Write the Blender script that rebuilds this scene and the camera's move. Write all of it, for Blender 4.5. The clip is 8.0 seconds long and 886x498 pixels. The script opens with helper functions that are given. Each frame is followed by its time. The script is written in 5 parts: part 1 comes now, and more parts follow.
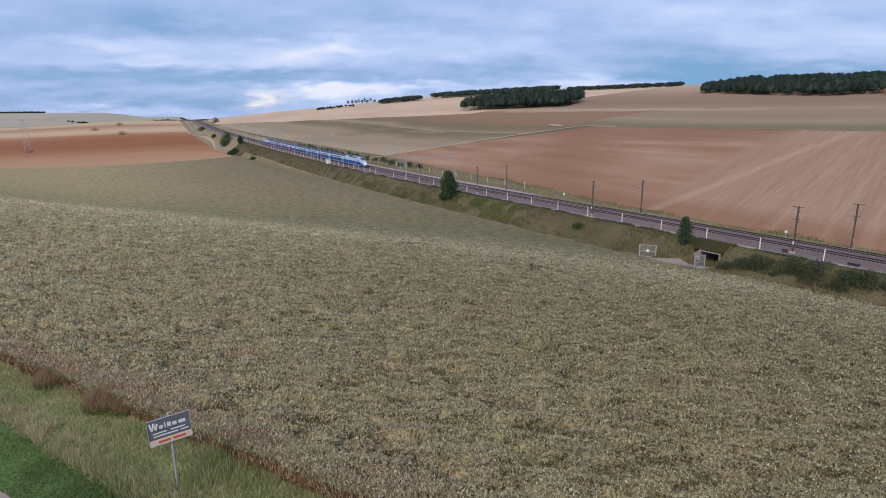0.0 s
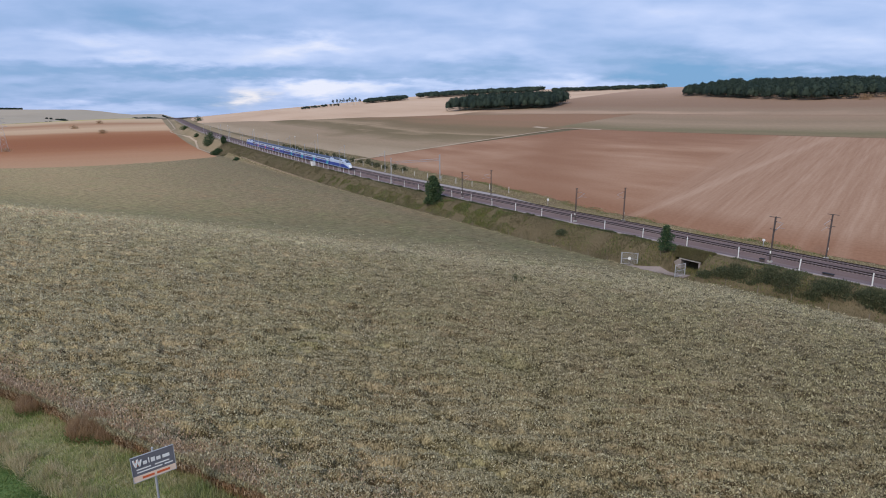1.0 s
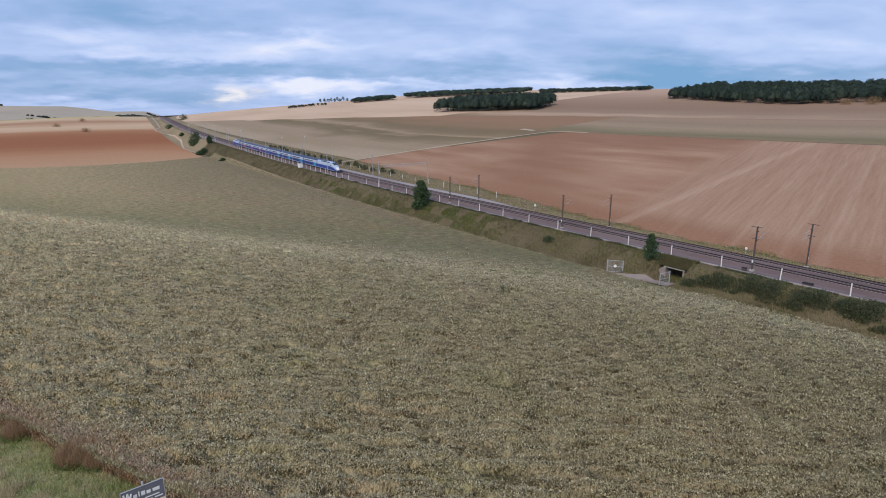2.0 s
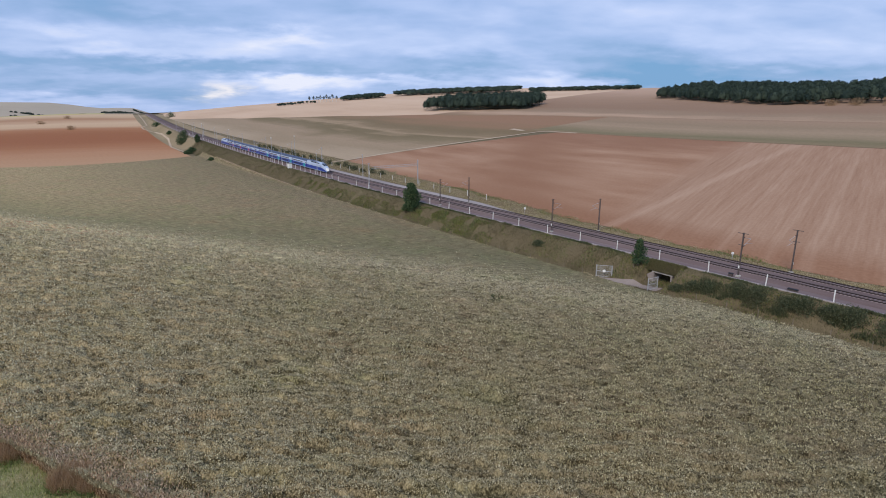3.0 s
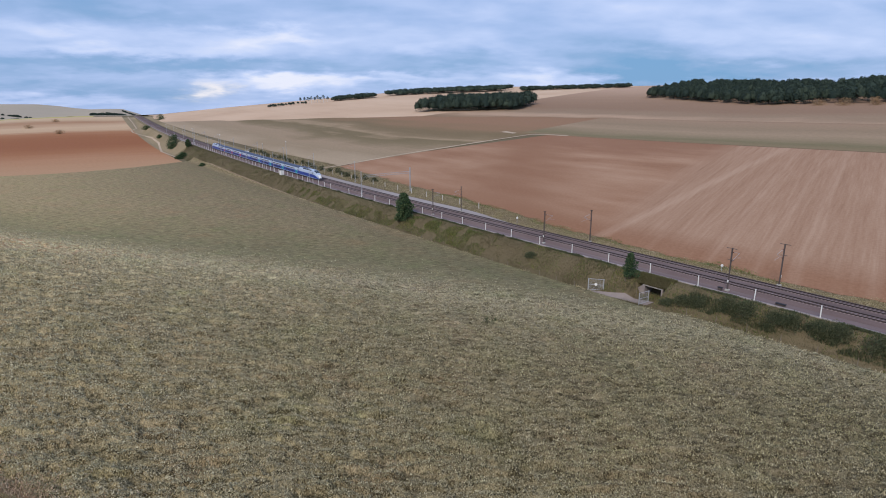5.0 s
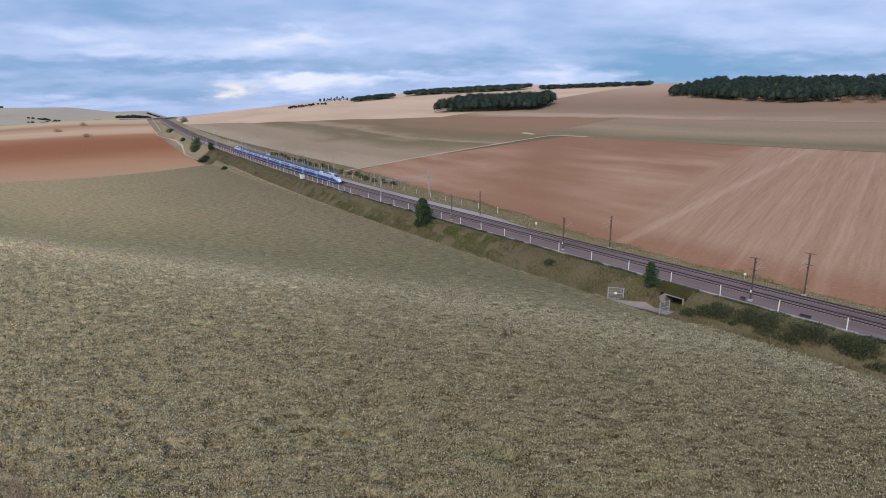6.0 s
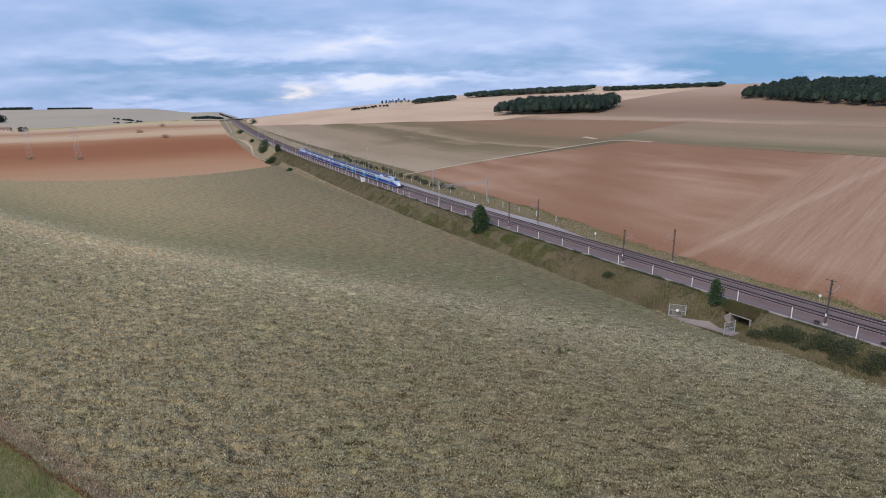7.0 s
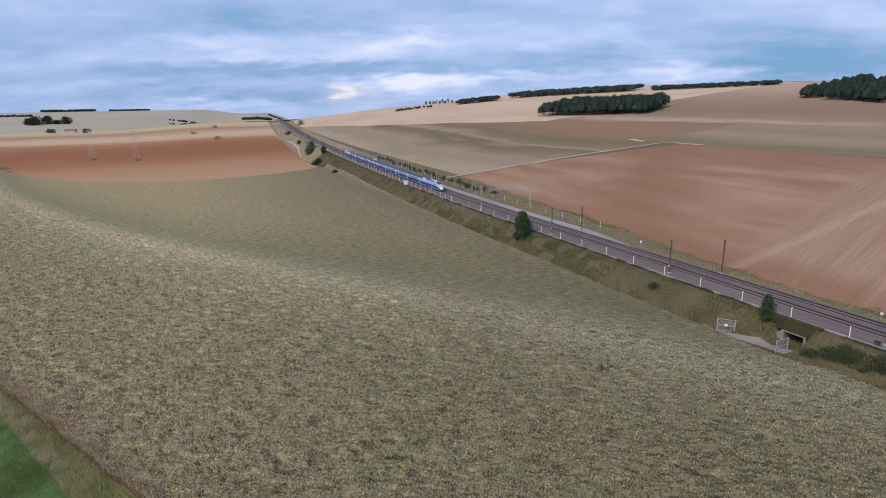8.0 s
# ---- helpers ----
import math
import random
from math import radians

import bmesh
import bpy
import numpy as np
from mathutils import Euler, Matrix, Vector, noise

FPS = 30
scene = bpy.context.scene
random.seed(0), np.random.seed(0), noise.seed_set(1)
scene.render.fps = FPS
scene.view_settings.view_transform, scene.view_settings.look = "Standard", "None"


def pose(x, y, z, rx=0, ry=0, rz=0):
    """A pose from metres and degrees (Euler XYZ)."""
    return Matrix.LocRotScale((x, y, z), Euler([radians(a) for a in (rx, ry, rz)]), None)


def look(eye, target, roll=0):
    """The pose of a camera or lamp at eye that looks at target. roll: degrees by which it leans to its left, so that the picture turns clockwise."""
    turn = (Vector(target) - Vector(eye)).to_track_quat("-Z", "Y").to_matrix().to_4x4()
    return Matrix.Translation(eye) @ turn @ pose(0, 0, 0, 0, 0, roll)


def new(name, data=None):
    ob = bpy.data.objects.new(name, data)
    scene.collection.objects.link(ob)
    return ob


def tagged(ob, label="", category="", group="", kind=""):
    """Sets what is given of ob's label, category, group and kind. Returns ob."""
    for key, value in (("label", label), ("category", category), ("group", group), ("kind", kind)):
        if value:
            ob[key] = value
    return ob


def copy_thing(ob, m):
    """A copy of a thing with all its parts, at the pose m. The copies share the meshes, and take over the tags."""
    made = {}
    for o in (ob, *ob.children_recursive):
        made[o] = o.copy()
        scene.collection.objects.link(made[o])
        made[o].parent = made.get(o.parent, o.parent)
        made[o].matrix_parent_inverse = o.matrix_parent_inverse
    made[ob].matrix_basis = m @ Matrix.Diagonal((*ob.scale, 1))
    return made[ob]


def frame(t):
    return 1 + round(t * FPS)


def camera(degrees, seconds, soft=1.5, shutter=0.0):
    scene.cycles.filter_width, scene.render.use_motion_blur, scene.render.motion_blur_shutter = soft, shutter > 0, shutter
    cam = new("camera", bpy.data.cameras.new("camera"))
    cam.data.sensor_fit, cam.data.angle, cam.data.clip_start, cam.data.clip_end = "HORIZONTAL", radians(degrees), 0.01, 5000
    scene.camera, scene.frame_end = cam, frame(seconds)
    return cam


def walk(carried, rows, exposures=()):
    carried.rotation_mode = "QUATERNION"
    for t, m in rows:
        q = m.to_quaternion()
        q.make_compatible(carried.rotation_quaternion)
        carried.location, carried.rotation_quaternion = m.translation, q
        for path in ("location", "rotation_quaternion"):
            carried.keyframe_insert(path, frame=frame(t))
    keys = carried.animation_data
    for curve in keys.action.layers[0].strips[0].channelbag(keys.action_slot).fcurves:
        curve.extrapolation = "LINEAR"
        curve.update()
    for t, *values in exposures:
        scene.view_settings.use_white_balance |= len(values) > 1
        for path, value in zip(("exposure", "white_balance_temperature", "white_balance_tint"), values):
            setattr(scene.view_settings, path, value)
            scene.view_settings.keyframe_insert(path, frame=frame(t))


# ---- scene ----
cam = camera(77.6, 8.0, soft=1.0)
PATH = [
    (0, (-0.025, 0.675, 22.982), (-0.037, 2.619, 22.513), -0.7),
    (0.5, (0.083, 0.622, 23.89), (0.098, 2.565, 23.418), -0.5),
    (1, (0.141, 0.591, 24.793), (0.182, 2.533, 24.32), -0.3),
    (1.5, (0.134, 0.558, 25.674), (0.2, 2.5, 25.199), -0.1),
    (2, (0.108, 0.533, 26.587), (0.194, 2.474, 26.11), 0.1),
    (3.5, (-0.061, 0.536, 29.127), (0.074, 2.471, 28.638), 0.2),
    (4, (-0.054, 0.523, 30.08), (0.089, 2.457, 29.591), -0.0),
    (4.5, (-0.06, 0.56, 31.077), (0.09, 2.493, 30.585), -0.2),
    (6, (0.064, 0.756, 34.215), (0.142, 2.691, 33.715), -0.8),
    (6.5, (0.132, 0.786, 35.193), (0.082, 2.723, 34.697), -0.7),
    (7, (0.161, 0.725, 36.226), (0.034, 2.658, 35.731), -0.8),
    (7.5, (0.145, 0.779, 37.207), (-0.058, 2.707, 36.712), -0.9),
    (8, (0.157, 0.727, 38.191), (-0.12, 2.645, 37.696), -1.1),
]
walk(cam, [(t, look(eye, target, roll)) for t, eye, target, roll in PATH])

# ---- light: evening under broken cloud ----
sun = new("sun", bpy.data.lights.new("sun", "SUN"))
sun.data.energy, sun.data.angle, sun.data.color = 2.5, radians(16), (1.0, 0.925, 0.82)
sun.matrix_world = look((-30, -52, 50), (0, 0, 0))
scene.view_settings.exposure = 0.0

world = bpy.data.worlds.new("sky")
scene.world = world
world.use_nodes = True


# banks of cloud: heading, height, half-width, half-height in degrees, and how bright (+) or dark (-)
CLOUD_BANKS = [
    (-11.6, 2.5, 5.8, 0.88, 0.3),
    (-14.4, 6.2, 6.3, 0.94, 0.2),
    (-10.3, 6.7, 2.4, 0.59, 0.16),
    (-23.8, 4.9, 12.7, 0.59, 0.14),
    (-30.3, 6.2, 4.8, 0.59, 0.14),
    (-0.1, 7.1, 8.5, 1.41, 0.08),
    (14.3, 2.7, 4.5, 0.76, 0.2),
    (18.9, 2.4, 1.5, 0.76, 0.16),
    (35.2, 6.2, 12.7, 2.4, 0.10),
    (21.3, 8.9, 11.6, 1.65, 0.07),
    (-0.8, 2.9, 7.9, 0.47, 0.16),
    (-29.6, 0.7, 5.8, 0.41, 0.12),
    (-20.8, 3.8, 15.9, 0.65, -0.17),
    (23.2, 3.6, 6.0, 1.9, -0.28),
    (-22.5, 7.8, 7.9, 0.71, -0.1),
    (5.4, 4.6, 8.5, 0.82, -0.13),
    (-31.0, 2.0, 7.4, 0.71, -0.12),
    (32.6, 2.9, 10.6, 0.9, -0.19),
    (-19.2, 1.2, 3.7, 0.47, -0.1),
]


def build_sky(nt):
    """Layered grey-blue cloud, drawn on a flat ceiling, with clearer bright gaps low down."""
    N, L = nt.nodes, nt.links
    bg = N["Background"]

    def math_(op, a, b=None, c=None):
        m = N.new("ShaderNodeMath")
        m.operation = op
        for k, v in enumerate((a, b, c)):
            if v is not None:
                if isinstance(v, (int, float)):
                    m.inputs[k].default_value = v
                else:
                    L.new(v, m.inputs[k])
        return m.outputs[0]

    co = N.new("ShaderNodeTexCoord")
    sep = N.new("ShaderNodeSeparateXYZ")
    L.new(co.outputs["Generated"], sep.inputs[0])
    x, y, z = sep.outputs
    up = math_("ADD", math_("MAXIMUM", z, 0.0), 0.20)
    u, v = math_("DIVIDE", x, up), math_("DIVIDE", y, up)
    com = N.new("ShaderNodeCombineXYZ")
    L.new(u, com.inputs[0])
    L.new(math_("MULTIPLY", v, 1.0), com.inputs[1])

    def noise_(scale, detail, rough, dist, sx=1.0, sy=1.0, off=0.0):
        mp = N.new("ShaderNodeMapping")
        mp.inputs["Scale"].default_value = (sx, sy, 1)
        mp.inputs["Location"].default_value = (off, off * 0.7, 0)
        mp.inputs["Rotation"].default_value = (0, 0, -0.25)
        L.new(com.outputs[0], mp.inputs[0])
        n = N.new("ShaderNodeTexNoise")
        n.inputs["Scale"].default_value, n.inputs["Detail"].default_value = scale, detail
        n.inputs["Roughness"].default_value, n.inputs["Distortion"].default_value = rough, dist
        L.new(mp.outputs[0], n.inputs["Vector"])
        return n.outputs["Fac"]

    def ramp_(fac, *stops):
        r = N.new("ShaderNodeValToRGB")
        while len(r.color_ramp.elements) < len(stops):
            r.color_ramp.elements.new(0.5)
        for e, (p, c) in zip(r.color_ramp.elements, stops):
            e.position, e.color = p, (*c, 1)
        L.new(fac, r.inputs[0])
        return r.outputs[0]

    def mix_(fac, a, b):
        m = N.new("ShaderNodeMix")
        m.data_type = "RGBA"
        for k, w in ((0, fac), (6, a), (7, b)):
            if isinstance(w, tuple):
                m.inputs[k].default_value = (*w, 1)
            elif isinstance(w, float):
                m.inputs[k].default_value = w
            else:
                L.new(w, m.inputs[k])
        return m.outputs[2]

    turn = math_("MULTIPLY", math_("ARCTAN2", x, y), 180 / math.pi)
    rise = math_("MULTIPLY", math_("ARCSINE", z), 180 / math.pi)
    turn = math_("ADD", turn, math_("MULTIPLY_ADD", noise_(3.0, 4, 0.55, 0.0, 1.0, 1.0, 2.2), 9.0, -4.5))
    rise = math_("ADD", rise, math_("MULTIPLY_ADD", noise_(4.5, 5, 0.55, 0.0, 1.0, 1.0, 5.2), 2.4, -1.2))

    def bank_(az, el, w, h, k):
        """k round a heading (degrees from ahead) and a height over the horizon, fading out."""
        a = math_("DIVIDE", math_("SUBTRACT", turn, az), w)
        e = math_("DIVIDE", math_("SUBTRACT", rise, el), h)
        q = math_("ADD", math_("MULTIPLY", a, a), math_("MULTIPLY", e, e))
        return math_("MULTIPLY", math_("POWER", 2.718, math_("MULTIPLY", q, -1.0)), k)

    big = noise_(1.5, 3, 0.5, 0.1, 0.9, 1.3, 3.1)
    fine = noise_(4.0, 6, 0.55, 0.3, 0.9, 1.2, 7.7)
    f = math_("ADD", math_("MULTIPLY", big, 0.42), math_("MULTIPLY", fine, 0.20))
    f = math_("ADD", f, 0.205)
    for row in CLOUD_BANKS:
        f = math_("ADD", f, bank_(*row))
    cloud = ramp_(f, (0.28, (0.175, 0.375, 0.67)), (0.40, (0.268, 0.435, 0.735)), (0.52, (0.40, 0.545, 0.88)), (0.64, (0.56, 0.68, 1.0)), (0.80, (0.85, 0.885, 1.05)))
    sky = N.new("ShaderNodeTexSky")
    sky.sky_type, sky.sun_disc = "NISHITA", False
    sky.sun_elevation, sky.sun_rotation = radians(40), radians(210)
    clear = N.new("ShaderNodeVectorMath")
    clear.operation = "SCALE"
    clear.inputs["Scale"].default_value = 0.09
    L.new(sky.outputs[0], clear.inputs[0])
    out = mix_(0.9, clear.outputs[0], cloud)
    glow = math_("MINIMUM", bank_(-17.6, 1.7, 1.5, 0.75, 0.9), 0.85)
    out = mix_(glow, out, (0.93, 0.90, 0.93))
    L.new(out, bg.inputs["Color"])
    bg.inputs["Strength"].default_value = 1.0


build_sky(world.node_tree)

# ---- materials ----


def shader(name, rough=0.9, metal=0.0, spec=0.2):
    m = bpy.data.materials.new(name)
    m.use_nodes = True
    nt = m.node_tree
    b = nt.nodes["Principled BSDF"]
    b.inputs["Roughness"].default_value = rough
    b.inputs["Metallic"].default_value = metal
    b.inputs["Specular IOR Level"].default_value = spec
    return m, nt, b


def add_noise(nt, coord, scale, detail=4, rough=0.6, stretch=(1, 1, 1), turn=0.0):
    mp = nt.nodes.new("ShaderNodeMapping")
    mp.inputs["Scale"].default_value = stretch
    mp.inputs["Rotation"].default_value = (0, 0, turn)
    nt.links.new(coord, mp.inputs[0])
    n = nt.nodes.new("ShaderNodeTexNoise")
    n.inputs["Scale"].default_value, n.inputs["Detail"].default_value, n.inputs["Roughness"].default_value = scale, detail, rough
    nt.links.new(mp.outputs[0], n.inputs["Vector"])
    return n.outputs["Fac"]


def add_ramp(nt, fac, stops):
    r = nt.nodes.new("ShaderNodeValToRGB")
    while len(r.color_ramp.elements) < len(stops):
        r.color_ramp.elements.new(0.5)
    for e, (p, c) in zip(r.color_ramp.elements, stops):
        e.position, e.color = p, (*c, 1)
    nt.links.new(fac, r.inputs[0])
    return r.outputs[0]


def add_mix(nt, fac, a, b, mode="MIX"):
    m = nt.nodes.new("ShaderNodeMix")
    m.data_type, m.blend_type = "RGBA", mode
    for k, w in ((0, fac), (6, a), (7, b)):
        if isinstance(w, tuple):
            m.inputs[k].default_value = (*w, 1)
        elif isinstance(w, (int, float)):
            m.inputs[k].default_value = w
        else:
            nt.links.new(w, m.inputs[k])
    return m.outputs[2]


def add_bump(nt, b, height, strength, dist):
    k = nt.nodes.new("ShaderNodeBump")
    k.inputs["Strength"].default_value, k.inputs["Distance"].default_value = strength, dist
    nt.links.new(height, k.inputs["Height"])
    nt.links.new(k.outputs[0], b.inputs["Normal"])


def painted(name, c, rough=0.6, metal=0.0, vary=0.25, scale=3.0, spec=0.3):
    """Paint, concrete, metal: one colour with grime at two scales."""
    m, nt, b = shader(name, rough, metal, spec)
    co = nt.nodes.new("ShaderNodeTexCoord").outputs["Object"]
    n1, n2 = add_noise(nt, co, scale), add_noise(nt, co, scale * 9, 3)
    dark = tuple(v * (1 - vary) for v in c)
    light = tuple(min(v * (1 + vary * 0.6), 1) for v in c)
    c1 = add_ramp(nt, n1, [(0.3, dark), (0.7, light)])
    c2 = add_mix(nt, 0.35, c1, add_ramp(nt, n2, [(0.3, dark), (0.7, light)]))
    nt.links.new(c2, b.inputs["Base Color"])
    return m


def soil(name, stops, streak, fine=0.8, patch=0.02, streak_mix=0.5, furrow=(1, 1, 1), rough=0.95, bump=0.4, turn=0.0, comb=(1, 1, 1), grain_mix=0.22):
    """A field: large patches, streaks of tillage along one way, and fine grain. Uses metres along and across the line."""
    m, nt, b = shader(name, rough, 0, 0.1)
    co = nt.nodes.new("ShaderNodeUVMap").outputs[0]
    big = add_noise(nt, co, patch, 4, 0.55)
    lines = add_noise(nt, co, streak, 5, 0.6, furrow, turn)
    grain = add_noise(nt, co, fine, 5, 0.7, comb)
    c1, c2, c3 = (add_ramp(nt, f, stops) for f in (big, lines, grain))
    c = add_mix(nt, streak_mix, c1, c2)
    c = add_mix(nt, grain_mix, c, c3)
    nt.links.new(c, b.inputs["Base Color"])
    add_bump(nt, b, grain, bump, 0.15)
    return m


def banded(name, s0, s1, stops, wander=90.0, fine=0.5, axis=0, lines_=40.0):
    """Broad bands of soil that follow the slope, with wavering edges, from s0 to s1."""
    m, nt, b = shader(name, 0.95, 0, 0.1)
    co = nt.nodes.new("ShaderNodeUVMap").outputs[0]
    sep = nt.nodes.new("ShaderNodeSeparateXYZ")
    nt.links.new(co, sep.inputs[0])

    def calc(op, a, k, c=0.0):
        q = nt.nodes.new("ShaderNodeMath")
        q.operation = op
        nt.links.new(a, q.inputs[0])
        for i, w in ((1, k), (2, c)):
            if isinstance(w, float):
                q.inputs[i].default_value = w
            else:
                nt.links.new(w, q.inputs[i])
        return q.outputs[0]

    wave = calc("MULTIPLY_ADD", add_noise(nt, co, 0.008, 5, 0.6, (0.8, 0.5, 1)), wander * 2, -wander)
    lines = calc("MULTIPLY_ADD", add_noise(nt, co, 0.05, 4, 0.6, (1, 0.1, 1) if axis == 0 else (0.12, 1, 1)), lines_ * 2, -lines_)
    t = calc("ADD", calc("ADD", sep.outputs[axis], wave), lines)
    t = calc("MULTIPLY_ADD", t, 1.0 / (s1 - s0), -s0 / (s1 - s0))
    c = add_ramp(nt, t, stops)
    g = add_ramp(nt, add_noise(nt, co, fine, 5, 0.7), [(0.3, (0.42, 0.42, 0.42)), (0.7, (0.58, 0.58, 0.58))])
    nt.links.new(add_mix(nt, 0.6, c, g, "OVERLAY"), b.inputs["Base Color"])
    return m


def sheared(nt, sx, sy, shear=0.275):
    """Metres along and across the line, leaned over to follow the ploughing, and scaled."""
    co = nt.nodes.new("ShaderNodeUVMap").outputs[0]
    sep = nt.nodes.new("ShaderNodeSeparateXYZ")
    nt.links.new(co, sep.inputs[0])
    add = nt.nodes.new("ShaderNodeMath")
    add.operation = "MULTIPLY_ADD"
    nt.links.new(sep.outputs[1], add.inputs[0])
    add.inputs[1].default_value = shear
    nt.links.new(sep.outputs[0], add.inputs[2])
    out = []
    for v, k in ((add.outputs[0], sx), (sep.outputs[1], sy)):
        q = nt.nodes.new("ShaderNodeMath")
        q.operation = "MULTIPLY"
        nt.links.new(v, q.inputs[0])
        q.inputs[1].default_value = k
        out.append(q.outputs[0])
    com = nt.nodes.new("ShaderNodeCombineXYZ")
    nt.links.new(out[0], com.inputs[0])
    nt.links.new(out[1], com.inputs[1])
    return com.outputs[0], out


def ploughed(name):
    """Bare soil: darker and smoother ploughing beyond the wheel track, paler combed soil this side of it."""
    m, nt, b = shader(name, 0.95, 0, 0.1)
    uv = nt.nodes.new("ShaderNodeUVMap").outputs[0]
    lean, (u, n) = sheared(nt, 1.0, 1.0)
    long_, _ = sheared(nt, 0.22, 0.012)
    fine, _ = sheared(nt, 1.1, 0.05)
    diag, _ = sheared(nt, 0.018, 0.075, 1.3)

    def calc(op, a, k, c=0.0):
        q = nt.nodes.new("ShaderNodeMath")
        q.operation = op
        for i, w in enumerate((a, k, c)):
            if isinstance(w, float):
                q.inputs[i].default_value = w
            else:
                nt.links.new(w, q.inputs[i])
        return q.outputs[0]

    streak = add_noise(nt, long_, 1.0, 5, 0.6)
    comb = add_noise(nt, fine, 1.0, 4, 0.65)
    big = add_noise(nt, uv, 0.016, 5, 0.6)
    soft_ = add_noise(nt, diag, 1.0, 4, 0.55)
    grain = add_noise(nt, uv, 1.3, 4, 0.7)
    left = add_ramp(nt, calc("MULTIPLY_ADD", soft_, 0.6, calc("MULTIPLY", big, 0.4)), [(0.32, (0.24, 0.112, 0.060)), (0.46, (0.305, 0.160, 0.093)), (0.58, (0.365, 0.210, 0.130)), (0.72, (0.43, 0.268, 0.175))])
    right = add_ramp(nt, calc("MULTIPLY_ADD", streak, 0.45, calc("MULTIPLY", comb, 0.55)), [(0.30, (0.255, 0.138, 0.084)), (0.44, (0.325, 0.188, 0.118)), (0.56, (0.37, 0.226, 0.147)), (0.72, (0.44, 0.282, 0.19))])
    wob = calc("MULTIPLY_ADD", big, 24.0, calc("ADD", u, -12.0))
    side = add_ramp(nt, calc("MULTIPLY_ADD", wob, 0.02, -0.30), [(0.36, (0, 0, 0)), (0.60, (1, 1, 1))])
    c = add_mix(nt, side, right, left)
    head = add_ramp(nt, calc("MULTIPLY_ADD", calc("MULTIPLY_ADD", soft_, 14.0, n), 0.04, 1.35), [(0.35, (0, 0, 0)), (0.80, (1, 1, 1))])
    c = add_mix(nt, calc("MULTIPLY", head, 0.75), c, (0.24, 0.108, 0.056))
    # darker turned soil along the upper headland and in a long tongue down the slope
    far = add_ramp(nt, calc("MULTIPLY_ADD", calc("MULTIPLY_ADD", soft_, 60.0, n), 0.01, 1.5), [(0.45, (1, 1, 1)), (0.75, (0, 0, 0))])
    c = add_mix(nt, calc("MULTIPLY", calc("MULTIPLY", far, side), 0.75), c, (0.235, 0.110, 0.062))
    tongue = calc("ABSOLUTE", calc("ADD", calc("MULTIPLY_ADD", n, 0.65, u), calc("MULTIPLY_ADD", big, 40.0, -85.0)), 0.0)
    dark = add_ramp(nt, calc("MULTIPLY", tongue, 0.02), [(0.1, (1, 1, 1)), (0.75, (0, 0, 0))])
    c = add_mix(nt, calc("MULTIPLY", calc("MULTIPLY", dark, side), 0.72), c, (0.24, 0.112, 0.060))
    # pale wheel tracks
    _, (way, _) = sheared(nt, 1.0, 1.0, 0.105)
    for base, at, wide, k in ((way, 39.3, 0.7, 0.45), (way, 41.2, 0.4, 0.2), (u, 22.4, 0.4, 0.15), (u, 8.0, 0.5, 0.2), (u, -2.0, 0.5, 0.2), (u, -9.0, 0.6, 0.25), (u, -22.0, 0.5, 0.2)):
        wav = calc("MULTIPLY_ADD", streak, 1.6, calc("ADD", base, -0.8))
        d = calc("MULTIPLY", calc("ABSOLUTE", calc("ADD", wav, -at), 0.0), 1.0 / (3 * wide))
        w = add_ramp(nt, d, [(0.15, (k, k, k)), (1.0, (0, 0, 0))])
        c = add_mix(nt, calc("MULTIPLY", w, calc("MULTIPLY_ADD", comb, 1.2, 0.1)), c, (0.54, 0.375, 0.265))
    c = add_mix(nt, 0.18, c, add_ramp(nt, grain, [(0.3, (0.16, 0.08, 0.045)), (0.7, (0.50, 0.32, 0.21))]))
    nt.links.new(c, b.inputs["Base Color"])
    add_bump(nt, b, grain, 0.5, 0.15)
    return m


def calculator(nt):
    """A function that adds a maths node to nt and gives its output."""
    def calc(op, a, k=0.0, c=0.0):
        q = nt.nodes.new("ShaderNodeMath")
        q.operation = op
        for i, w in enumerate((a, k, c)):
            if isinstance(w, (int, float)):
                q.inputs[i].default_value = w
            else:
                nt.links.new(w, q.inputs[i])
        return q.outputs[0]
    return calc


